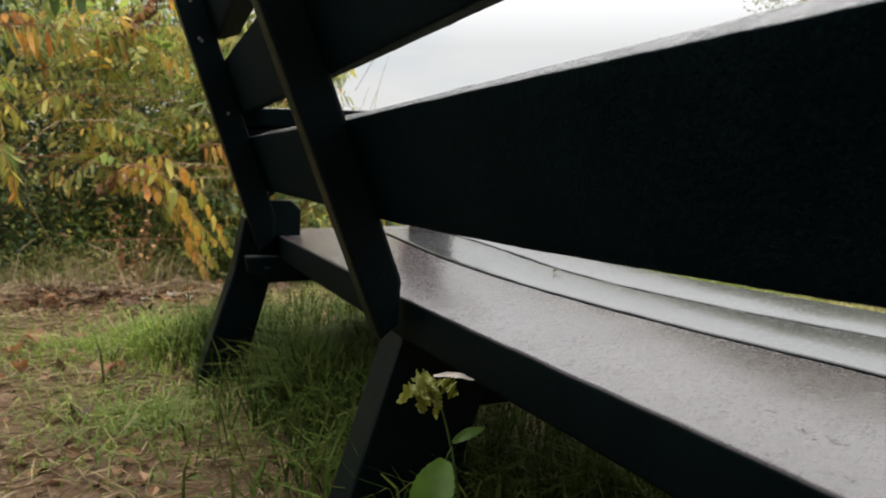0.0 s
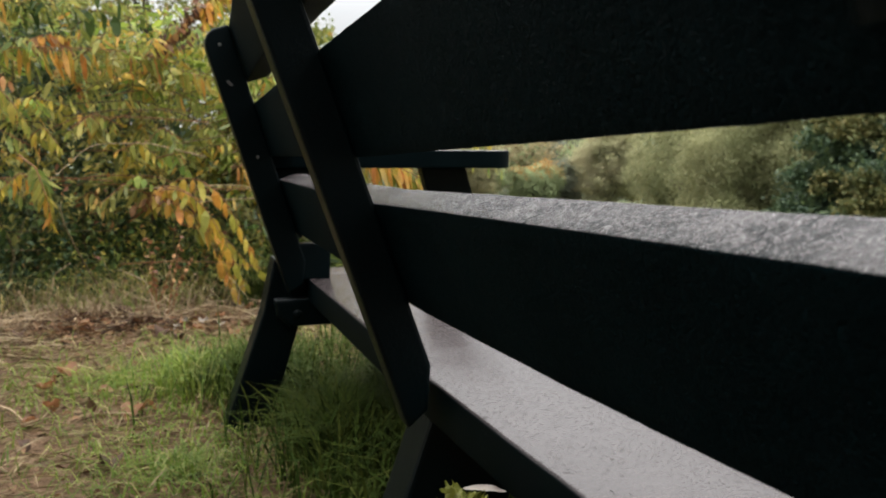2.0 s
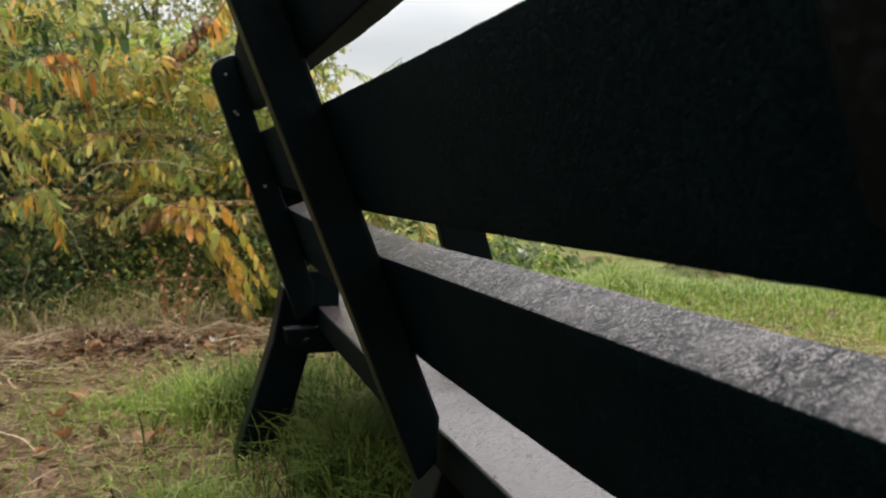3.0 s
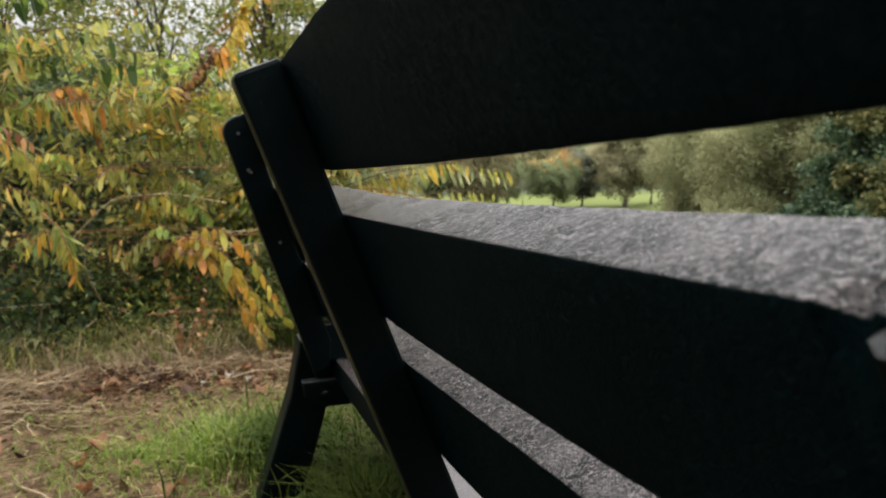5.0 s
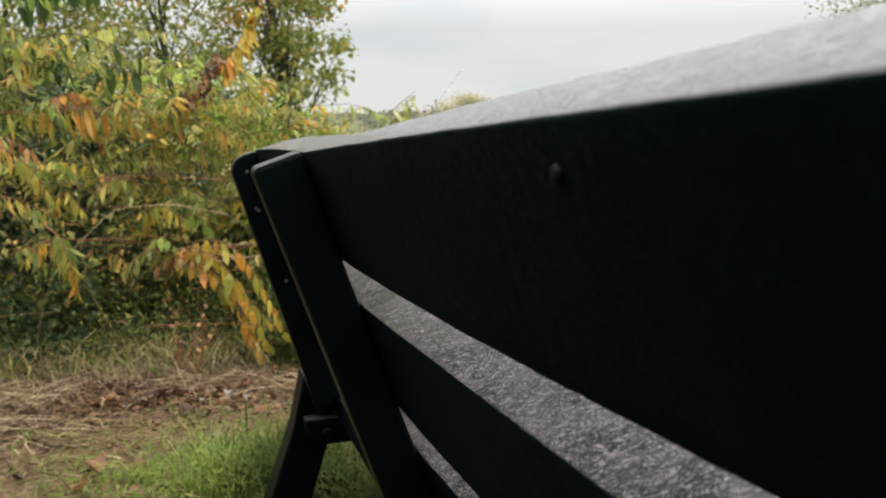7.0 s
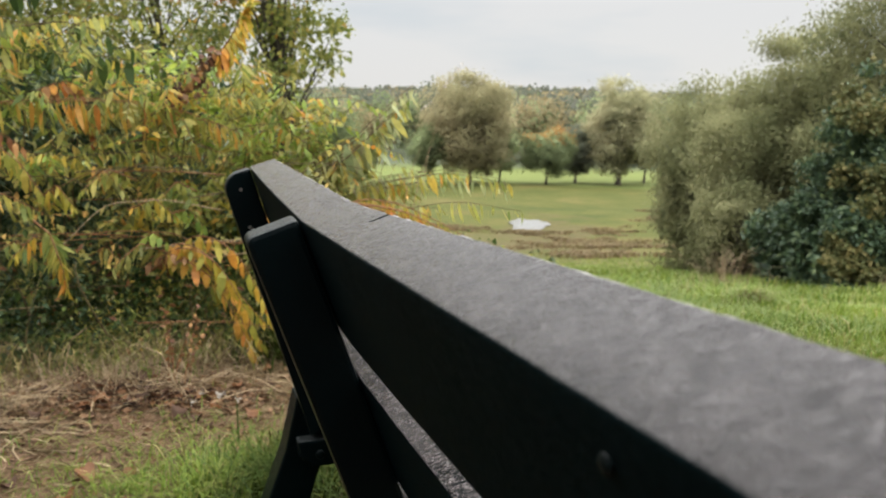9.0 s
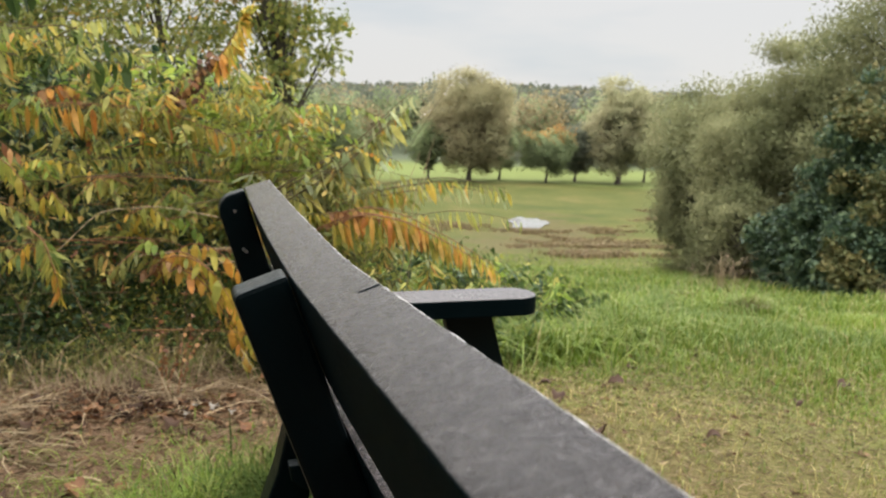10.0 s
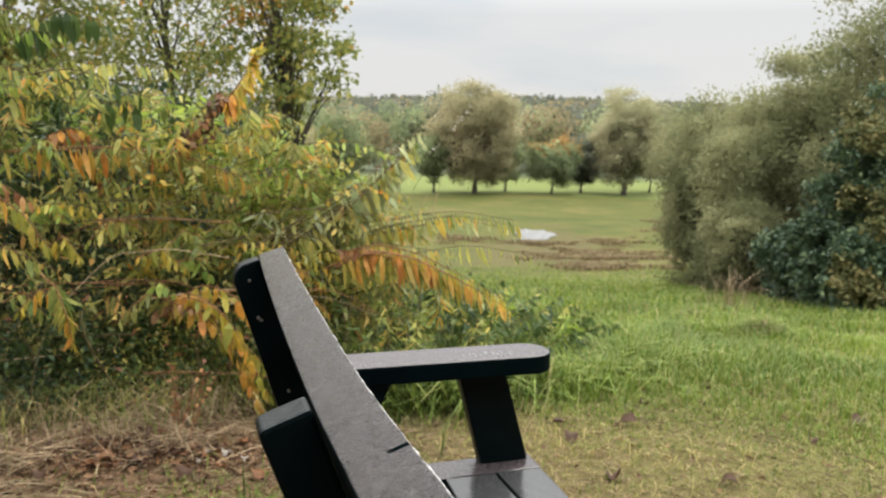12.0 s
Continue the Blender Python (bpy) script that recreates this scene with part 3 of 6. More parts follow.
SEAT_LINES = {                                 # how the joints between the warped seat planks run
    "rear": [0.458, 0.454, 0.451, 0.447, 0.4427, 0.442, 0.442, 0.442, 0.442],
    "first": [0.6975, 0.6944, 0.6725, 0.6538, 0.6399, 0.6365, 0.6448, 0.6737, 0.6975],
    "second": [0.826, 0.826, 0.815, 0.784, 0.763, 0.765, 0.795, 0.826, 0.8265],
    "front": [0.943, 0.943, 0.943, 0.928, 0.902, 0.897, 0.910, 0.930, 0.943]}


def seat_line(which, y):
    return float(np.mean([np.interp(y - 0.988 + o, SEAT_AT, SEAT_LINES[which]) for o in np.linspace(-0.09, 0.09, 7)]))


def seat_plank(back, front, gap0, gap1, lo, hi, mat):
    ys = np.linspace(lo, hi, 160)
    thick = 0.054
    rings = []
    for y in ys:
        x0, x1 = seat_line(back, y) + gap0, seat_line(front, y) - gap1
        ring = []
        for a, b in rounded(x1 - x0, thick, 0.005):
            j = 0.0008 * noise.noise((a * 30 + x0 * 50, y * 20, b * 40))
            ring.append((x0 + a, y, seat_z(y) - thick + b + j))
        rings.append(ring)
    return flat_shade(part("seat_plank", loft(rings), mat, bench))


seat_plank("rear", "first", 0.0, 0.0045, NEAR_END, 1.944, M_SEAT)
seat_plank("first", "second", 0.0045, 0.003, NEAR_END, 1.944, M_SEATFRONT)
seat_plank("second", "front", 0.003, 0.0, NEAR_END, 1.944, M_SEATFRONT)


def seat_end(y0, y1):
    zt = seat_z(1.93)
    part("seat_end_board", slab([(0.455, zt - 0.046), (0.943, zt - 0.046), (0.943, zt), (0.455, zt)], y0, y1), M_SEAT, bench)


def post(front_top, front_low, depth, y0, y1, foot_z, round_r):
    """A back post: its front face leans against the planks; the rear top corner is rounded."""
    d = np.array([front_top[0] - front_low[0], front_top[1] - front_low[1]])
    d /= np.linalg.norm(d)
    nr = np.array([-d[1], d[0]])               # to the rear
    if nr[0] > 0:
        nr = -nr
    ft, fl = np.array(front_top), np.array(front_low)
    bt, bl = ft + nr * depth, fl + nr * depth
    c = bt - nr * round_r - d * round_r
    corner = [c + nr * round_r * math.cos(t) + d * round_r * math.sin(t) for t in np.linspace(0, math.pi / 2, 7)]
    prof = [tuple(fl), tuple(fl - d * 0.05 + nr * 0.022), tuple(bl - d * 0.062)] + [tuple(q) for q in corner] + [tuple(ft)]
    return part("back_post", slab(prof, y0, y1, "y", 0.005), M_PLASTIC, bench)


def screw(x, y, z, way, r=0.006):
    bm = bmesh.new()
    bmesh.ops.create_cone(bm, cap_ends=True, segments=12, radius1=r, radius2=r * 0.7, depth=0.004)
    bmesh.ops.create_cone(bm, cap_ends=True, segments=6, radius1=r * 0.45, radius2=r * 0.45, depth=0.006)
    rot = Vector((0, 0, 1)).rotation_difference(Vector(way)).to_matrix().to_4x4()
    bmesh.ops.transform(bm, matrix=Matrix.Translation((x, y, z)) @ rot, verts=bm.verts)
    return part("screw", bm, M_STEEL, bench, "dull steel screw head")


# the post in the middle, and those at the two ends
post((0.2460, 0.8961), (0.4340, 0.372), 0.052, 0.988, 1.028, 0.29, 0.008)
post((0.2810, 0.8740), (0.4355, 0.372), 0.060, 1.875, 1.917, 0.29, 0.034)
post((0.2600, 0.9150), (0.4500, 0.395), 0.054, -0.415, -0.373, 0.29, 0.034)


def leg_pair(y0, y1, rear, zt, deep=0.085):
    """A rear leg of the given outline, a front leg, and the bearer that joins them under the seat."""
    part("rear_leg", slab(rear, y0, y1, "y", 0.006), M_PLASTIC, bench)
    part("front_leg", slab([(0.770, zt - 0.050), (0.880, zt - 0.050), (0.940, -0.06), (0.830, -0.06)], y0, y1, "y", 0.006), M_PLASTIC, bench)
    part("seat_bearer", slab([(0.470, zt - 0.050), (0.905, zt - 0.050), (0.895, zt - deep), (0.500, zt - deep)], y1 + 0.001, y1 + 0.042, "y", 0.005), M_PLASTIC, bench)


leg_pair(1.030, 1.110, [(0.452, 0.296), (0.600, 0.296), (0.530, 0.09), (0.475, -0.06), (0.329, -0.06)], seat_z(1.03), 0.19)
leg_pair(1.919, 1.995, [(0.372, 0.372), (0.452, 0.340), (0.432, 0.235), (0.340, -0.06), (0.238, -0.06), (0.345, 0.250)], seat_z(1.95))
leg_pair(-0.371, -0.295, [(0.372, 0.372), (0.452, 0.345), (0.432, 0.235), (0.340, -0.06), (0.238, -0.06), (0.345, 0.250)], seat_z(-0.38))


part("seat_bearer", slab([(0.366, 0.284), (0.900, 0.284), (0.885, 0.222), (0.400, 0.222), (0.372, 0.246)], 1.881, 1.9165, "y", 0.006), M_PLASTIC, bench)
bm = bmesh.new()
bmesh.ops.create_uvsphere(bm, u_segments=14, v_segments=8, radius=0.011)
bmesh.ops.scale(bm, vec=(1, 0.45, 1), verts=bm.verts)
bmesh.ops.translate(bm, vec=(0.416, 1.880, 0.250), verts=bm.verts)
flat_shade(part("bolt_cap", bm, M_PLASTIC, bench))


def armrest(y0, y1, zt):
    r = 0.054
    x1 = 0.957
    prof = [(0.345, y0), (x1 - r, y0)] + arc(x1 - r, y0 + r, r, -80, 0, 6) + arc(x1 - r, y1 - r, r, 0, 80, 6) + [(x1 - r, y1), (0.345, y1)]
    prof = [(x, y - 0.035 * (x - 0.55)) for x, y in prof]
    part("armrest", slab(prof, zt - 0.043, zt, "z", 0.005), M_SEAT, bench)
    lo = seat_z(1.97) if y0 > 1 else seat_z(-0.38)
    py0, py1 = (1.998, 2.036) if y0 > 1 else (y0 + 0.02, y0 + 0.06)
    part("arm_post", slab([(0.742, zt - 0.043), (0.860, zt - 0.043), (0.930, lo), (0.808, lo)], py0, py1, "y", 0.005), M_PLASTIC, bench)
    part("arm_bracket", slab([(0.335, zt - 0.043), (0.572, zt - 0.043), (0.545, zt - 0.10), (0.430, zt - 0.21), (0.405, zt - 0.21)], py0 - 0.05, py0 - 0.01, "y", 0.004), M_PLASTIC, bench)


armrest(1.926, 2.040, 0.617)
armrest(-0.46, -0.345, 0.650)
seat_end(1.9475, 2.040)
part("seat_gusset", slab([(0.395, 0.328), (0.490, 0.328), (0.492, 0.388), (0.470, 0.410), (0.405, 0.410)], 1.877, 1.915, "y", 0.004), M_PLASTIC, bench)
for sx, sz in ((0.278, 0.756), (0.283, 0.751), (0.262, 0.832), (0.335, 0.600)):
    screw(sx, 1.8745, sz, (0, -1, 0.0), 0.004)
# a short block fixed behind the middle plank, and a cap on the top plank
rings = []
for y, grow in ((0.08, 0.9), (0.09, 1.0), (0.200, 1.0), (0.298, 1.0), (0.306, 0.6)):
    rings.append([back_point("middle", 0.61 + (a / 0.118 - 0.5) * 0.74, -0.014 * grow * (1 if q else 0) + 0.001, y) for a, q in ((0.0, 0), (0.0, 1), (0.118, 1), (0.118, 0))])
part("backing_block", loft(rings), M_PLASTIC, bench)
bm = bmesh.new()
bmesh.ops.create_uvsphere(bm, u_segments=14, v_segments=8, radius=0.0038)
bmesh.ops.scale(bm, vec=(0.5, 1, 1), verts=bm.verts)
bmesh.ops.translate(bm, vec=back_point("top", 0.835, -0.001, 0.4345), verts=bm.verts)
flat_shade(part("bolt_cap", bm, M_PLASTIC, bench))
# scratches cut into the armrest
for i in range(9):
    x = 0.742 + 0.0135 * i
    y = 1.972 - 0.035 * (x - 0.55) + 0.004 * math.sin(2.1 * i)
    lean = 0.006 * math.sin(1.7 * i)
    part("scratch", slab([(x, y - 0.013), (x + 0.0022, y - 0.013), (x + 0.0022 + lean, y + 0.013), (x + lean, y + 0.013)], 0.6165, 0.6176, "z", 0.0002), M_SCRATCH, bench, "pale scratch in the plastic")


# ---- plants ----
def spray(rng, base, way, length, droop, count, leaf, hang, start=0.15):
    """A bending stem and the roots and ways of its leaves."""
    t = np.linspace(0, 1, 12)[:, None]
    way = np.asarray(way, float) / np.linalg.norm(way)
    wig = rng.normal(0, 0.03, (1, 3)) * np.sin(t * 5)
    p = np.asarray(base, float) + way * length * t + wig * length
    p[:, 2] -= (droop * length * t[:, 0] ** 2.2)
    stem = np.column_stack([p, np.linspace(0.0036, 0.0009, 12) * (0.6 + 0.4 * length)])
    s = np.linspace(start, 1.0, count)
    q = np.column_stack([np.interp(s, t[:, 0], p[:, i]) for i in range(3)])
    d = unit(np.gradient(q, axis=0))
    side = unit(np.cross(d, [0, 0, 1.0]) + 1e-6)
    sign = np.where(np.arange(count) % 2 == 0, 1, -1)[:, None]
    lw = d * rng.uniform(0.3, 0.7, (count, 1)) + side * sign * rng.uniform(0.4, 1.0, (count, 1)) + rng.normal(0, 0.2, (count, 3))
    lw[:, 2] -= hang * rng.uniform(0.5, 1.4, count)
    ln = leaf * rng.uniform(0.55, 1.15, count) * (1 - 0.45 * s ** 3)
    return stem, q, lw, ln


def shrub(rng, name, label, sprays, mat, stem_mat, slim=0.11, category="shrub", group="", turning=None, share=0.0):
    """A shrub of sprays; a share of them has turned colour."""
    ob = tagged(new(name), label, category, group)
    paths, sets = [], {0: [], 1: []}
    for args in sprays:
        stem, q, d, ln = spray(rng, *args)
        paths.append(stem)
        sets[1 if turning and rng.uniform() < share else 0].append((q, d, ln))
    tagged(raw_mesh("stemwork", *tubes(paths, 4), stem_mat, ob), kind="stuff")
    for key, nm, mt in ((0, "foliage", mat), (1, "turning_foliage", turning)):
        if sets[key]:
            ps, ds, ls = (np.concatenate([s[i] for s in sets[key]]) for i in range(3))
            tagged(leaves(nm, ps, ds, ls, ls * slim * rng.uniform(0.8, 1.25, len(ls)), mt, rng, ob), kind="stuff")
    return ob


def thicket(rng, name, label, centres, spread, per, leaf, mat, slim=0.3, category="shrub", twiggy=1):
    """A mass of small leaves round many centres on short twigs."""
    ob = tagged(new(name), label, category)
    c = np.asarray(centres, float)
    k = np.repeat(np.arange(len(c)), per)
    p = c[k] + rng.normal(0, 1, (len(k), 3)) * np.asarray(spread)
    p[:, 2] = np.maximum(p[:, 2], ground_z(p[:, 0], p[:, 1]) + 0.01)
    d = rng.normal(0, 1, p.shape) + [0, -0.3, -0.25]
    ln = leaf * rng.uniform(0.5, 1.3, len(p))
    tagged(leaves("foliage", p, d, ln, ln * slim, mat, rng, ob, simple=True), kind="stuff")
    twig = []
    for i, q in enumerate(c[:: max(1, len(c) // 60)]):
        foot = np.array([q[0] + rng.normal(0, 0.1), q[1] + rng.normal(0, 0.1), 0])
        foot[2] = ground_z(foot[0], foot[1]) - 0.02
        t = np.linspace(0, 1, 6)[:, None]
        b = foot + (q - foot) * t + np.sin(t * 3) * rng.normal(0, 0.06, 3)
        if i % twiggy == 0:
            twig.append(np.column_stack([b, np.linspace(0.006, 0.002, 6) / twiggy ** 0.3]))
    tagged(raw_mesh("stemwork", *tubes(twig, 4), M_STEM, ob), kind="stuff")
    return ob


def tree(rng, label, x, y, height, radius, bottom, clumps, per, leaf, mat, slim=0.4, trunk=None, squash=1.0, name="tree", category="tree", second=None, limbs=26, hollow=0.45, droop=0.2, soft=False, lumpy=1.0, boxy=0.0, loose=1.0):
    """A tapered trunk, limbs to the clumps of its crown, and leaves round each clump."""
    ob = tagged(new(name), label, category)
    z0 = float(ground_z(x, y))
    top, mid = z0 + height, z0 + bottom + (height - bottom) / 2
    half = (height - bottom) / 2
    trunk = trunk or height * 0.022
    v = unit(rng.normal(0, 1, (clumps, 3)))
    rr = rng.uniform(hollow, 1.0, (clumps, 1)) ** 0.6
    lump = 1 + lumpy * (0.38 * np.sin(3.4 * v[:, :1] + 1.7 * x) * np.cos(4 * v[:, 2:] + y) + 0.15 * np.sin(6 * v[:, 1:2] + x)) + rng.normal(0, 0.08, (clumps, 1))
    v = v * (1 + boxy * ((np.abs(v) ** 4).sum(1, keepdims=True) ** -0.25 - 1))
    c = np.array([x, y, mid]) + v * np.minimum(rr * lump, 1.1) * [radius, radius * squash, half]
    c[:, 2] = np.maximum(c[:, 2], z0 + bottom * 0.8)
    t = np.linspace(0, 1, 10)[:, None]
    lean = rng.normal(0, 0.03, 2) * height
    axis = np.column_stack([x + lean[0] * t[:, 0] ** 2 + 0.02 * height * np.sin(4 * t[:, 0]), y + lean[1] * t[:, 0] ** 2, z0 - 0.1 + (height * 0.82) * t[:, 0]])
    raw_mesh("trunk", *tubes([np.column_stack([axis, trunk * (1 - 0.88 * t[:, 0]) * (1 + 0.5 * np.exp(-t[:, 0] * 18))])], 8), M_BARK, ob, True)
    arms = []
    for q in c[rng.permutation(clumps)[:limbs]]:
        f = np.clip((q[2] - z0) / height - rng.uniform(0.1, 0.3), 0.12, 0.75) / 0.82
        root = np.array([np.interp(f, t[:, 0], axis[:, i]) for i in range(3)])
        s = np.linspace(0, 1, 7)[:, None]
        b = root + (q - root) * s
        b[:, 2] += np.sin(s[:, 0] * math.pi) * 0.08 * height * 0.3
        arms.append(np.column_stack([b, trunk * (0.34 - 0.30 * s[:, 0]) * (1.1 - f * 0.7)]))
    tagged(raw_mesh("limbwork", *tubes(arms, 5), M_BARK, ob, True), kind="stuff")
    k = np.repeat(np.arange(clumps), per)
    sp = loose * radius * 2.1 / clumps ** 0.42
    p = c[k] + rng.normal(0, 0.5, (len(k), 3)) * sp * [1, 1, 0.75]
    p[:, 2] = np.maximum(p[:, 2], z0 + 0.02)
    d = rng.normal(0, 1, p.shape) + 0.5 * unit(p - [x, y, mid])
    d[:, 2] -= droop
    ln = leaf * rng.uniform(0.6, 1.3, len(p))
    away = (unit(p - [x, y, mid - 0.3 * half]) + 0.7 * unit(p - c[k]) + rng.normal(0, 0.15, p.shape) + [0, -0.2, 0.45]) if soft else None
    if second is None:
        tagged(leaves("crown", p, d, ln, ln * slim, mat, rng, ob, simple=True, normals=away), kind="stuff")
    else:
        pick = second[1](p)
        tagged(leaves("crown", p[~pick], d[~pick], ln[~pick], ln[~pick] * slim, mat, rng, ob, simple=True, normals=away[~pick] if soft else None), kind="stuff")
        tagged(leaves("turning_foliage", p[pick], d[pick], ln[pick], ln[pick] * slim, second[0], rng, ob, simple=True, normals=away[pick] if soft else None), kind="stuff")
    return ob


def z_at(x, y):
    return float(ground_z(x, y))


def smooth_line(points, n):
    """n points along a smoothed line through the given ones."""
    p = np.asarray(points, float)
    s = np.concatenate([[0], np.cumsum(np.linalg.norm(np.diff(p, axis=0), axis=1))])
    f = np.linspace(0, s[-1], n)
    q = np.column_stack([np.interp(f, s, p[:, i]) for i in range(3)])
    for _ in range(max(1, n // 10)):
        q[1:-1] = (q[:-2] + 2 * q[1:-1] + q[2:]) / 4
    return q


def branch(rng, points, count, leaf, hang, spread=0.7, start=0.1, thick=0.0035, fade=0.4):
    """A stem along the points, and its leaves: hang pulls them down, spread pushes them to the sides."""
    q = smooth_line(points, 18)
    stem = np.column_stack([q, np.linspace(thick, thick * 0.3, 18)])
    s = np.linspace(start, 1.0, count) + rng.normal(0, 0.006, count)
    t = np.linspace(0, 1, 18)
    root = np.column_stack([np.interp(s, t, q[:, i]) for i in range(3)])
    run = unit(np.column_stack([np.interp(s, t, np.gradient(q[:, i])) for i in range(3)]))
    side = unit(np.cross(run, [0, 0, 1.0]) + 1e-6)
    sign = np.where(np.arange(count) % 2 == 0, 1, -1)[:, None]
    d = run * rng.uniform(0.2, 0.6, (count, 1)) + side * sign * spread * rng.uniform(0.5, 1.1, (count, 1)) + rng.normal(0, 0.16, (count, 3))
    d[:, 2] -= hang * rng.uniform(0.6, 1.3, count)
    return stem, root, d, leaf * rng.uniform(0.6, 1.12, count) * (1 - fade * s ** 3)


def branches(rng, name, label, specs, stem_mat, category="shrub", group=""):
    """One shrub: each spec is a material, the leaf's slimness and the arguments of branch()."""
    ob = tagged(new(name), label, category, group)
    paths, sets = [], {}
    for mat, slim, args in specs:
        stem, root, d, ln = branch(rng, *args)
        paths.append(stem)
        sets.setdefault(mat.name, (mat, []))[1].append((root, d, ln, ln * slim * rng.uniform(0.8, 1.25, len(ln))))
    tagged(raw_mesh("stemwork", *tubes(paths, 5), stem_mat, ob, True), kind="stuff")
    for mat, rows in sets.values():
        ps, ds, ls, ws = (np.concatenate([r[i] for r in rows]) for i in range(4))
        tagged(leaves("foliage", ps, ds, ls, ws, mat, rng, ob, curl=0.14, roll=0.9), kind="stuff")
    return ob


def shrub_top(x):
    """How high the shrubs stand along the clearing's edge."""
    return float(np.interp(x, [-2.5, -0.6, 0.1, 0.55, 0.78, 0.88, 1.0, 1.3], [1.5, 1.36, 1.26, 1.17, 1.06, 0.84, 0.60, 0.45]))


rng = np.random.default_rng(11)
# dark leaves that paint in the deep shade at the heart of the shrubs
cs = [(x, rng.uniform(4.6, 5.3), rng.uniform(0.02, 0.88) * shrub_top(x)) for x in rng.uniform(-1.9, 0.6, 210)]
thicket(rng, "bramble", "dense bramble at the heart of the shrubs, leaves coloured for shade", cs, (0.12, 0.14, 0.10), 110, 0.055, M_DARKLEAF, 0.3)
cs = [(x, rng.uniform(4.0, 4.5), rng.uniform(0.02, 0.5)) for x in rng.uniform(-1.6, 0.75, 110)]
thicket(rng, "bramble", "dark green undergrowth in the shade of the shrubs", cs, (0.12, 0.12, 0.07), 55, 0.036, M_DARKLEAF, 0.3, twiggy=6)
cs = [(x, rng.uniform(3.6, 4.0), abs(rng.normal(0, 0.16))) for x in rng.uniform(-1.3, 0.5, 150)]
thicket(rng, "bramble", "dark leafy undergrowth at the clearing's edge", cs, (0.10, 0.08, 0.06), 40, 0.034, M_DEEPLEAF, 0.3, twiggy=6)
cs = [(x, rng.uniform(3.55, 3.95), rng.uniform(0.05, 0.5)) for x in rng.uniform(-1.0, 0.45, 60)]
thicket(rng, "bramble", "thin brown and olive twigs at the clearing's edge", cs, (0.10, 0.08, 0.06), 4, 0.036, M_RUSTLEAF, 0.24, twiggy=3)
cs = [(x, rng.uniform(3.6, 4.0), rng.uniform(0.15, 0.62)) for x in rng.uniform(-0.9, 0.5, 50)]
thicket(rng, "bramble", "small pale green shoots at the clearing's edge", cs, (0.07, 0.06, 0.05), 13, 0.045, M_OLIVELEAF, 0.25, twiggy=4)
wr = np.random.default_rng(77)
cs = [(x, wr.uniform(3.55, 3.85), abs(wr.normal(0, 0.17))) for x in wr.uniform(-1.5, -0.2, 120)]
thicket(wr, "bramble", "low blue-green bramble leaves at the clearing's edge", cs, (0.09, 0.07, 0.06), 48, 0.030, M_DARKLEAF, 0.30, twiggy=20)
cs = [(x, wr.uniform(3.6, 3.9), abs(wr.normal(0, 0.12))) for x in wr.uniform(-0.3, 0.4, 50)]
thicket(wr, "bramble", "fine green weeds at the clearing's edge", cs, (0.09, 0.07, 0.06), 34, 0.028, M_MIDLEAF, 0.2, twiggy=20)

# leafy shrubs: each is a clump of short arching shoots
for i in range(17):
    bx = -1.45 + i * 0.145 + rng.normal(0, 0.04)
    by = 4.30 + rng.normal(0, 0.14)
    top = shrub_top(bx)
    s = []
    for k in range(27):
        z = rng.uniform(0.30, 0.98) * top
        x, y = bx + rng.normal(0, 0.13), by - rng.uniform(0.0, 0.45)
        if x < 0.0 and z < 0.68 * top and rng.uniform() < 0.82:      # hollows low in the shrubs
            continue
        a = rng.normal(-1.57, 1.0)
        ln = rng.uniform(0.16, 0.36)
        up = rng.uniform(-0.2, 0.6)
        pts = [(x, y, z - 0.08), (x + 0.45 * ln * math.cos(a), y + 0.45 * ln * math.sin(a), z + 0.30 * ln * up), (x + ln * math.cos(a), y + ln * math.sin(a), z + ln * (0.35 * up - 0.25))]
        mat = (M_MIDLEAF, M_MIDLEAF, M_OLIVELEAF, M_LIMELEAF, M_LIMELEAF, M_OLIVELEAF, M_YELLOWLEAF, M_DROOPLEAF)[rng.integers(0, 8)]
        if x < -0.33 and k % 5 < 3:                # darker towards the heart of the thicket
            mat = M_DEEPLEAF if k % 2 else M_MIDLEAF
        broad = rng.uniform() < 0.55
        s.append((mat, 0.20 if broad else 0.095, (pts, 17 if broad else 21, 0.052 if broad else 0.095, 0.4 if broad else 0.9, 0.9, 0.05, 0.0026)))
    for k in range(3):                         # the main stems
        x = bx + rng.normal(0, 0.08)
        pts = [(x, by, z_at(x, by) - 0.02), (x + rng.normal(0, 0.05), by - 0.05, 0.4 * top), (x + rng.normal(0, 0.12), by - 0.12, 0.75 * top), (x + rng.normal(0, 0.2), by - rng.uniform(0.1, 0.3), top * rng.uniform(0.8, 0.98))]
        s.append((M_MIDLEAF if k % 2 else M_OLIVELEAF, 0.13, (pts, 26, 0.10, 0.9, 0.8, 0.45, 0.0038)))
    branches(rng, "leafy_shrub", "dense green shrub with yellowing autumn leaves", s, M_STEM, group="shrubs at the clearing's edge")

# fresh upright shoots with narrow bright green leaves
s = []
for k in range(30):
    x, y = rng.uniform(0.40, 0.92), rng.uniform(3.95, 4.3)
    top = shrub_top(x) * rng.uniform(0.72, 1.03)
    lean = rng.normal(0.03, 0.06)
    s.append((M_FRESHLEAF if k % 4 else M_LIMELEAF, 0.10, ([(x - 0.05, y + 0.05, 0.35), (x - 0.02, y, top * 0.75), (x + lean, y - 0.03, top)], 34, 0.105, 0.45, 0.9, 0.25, 0.003)))
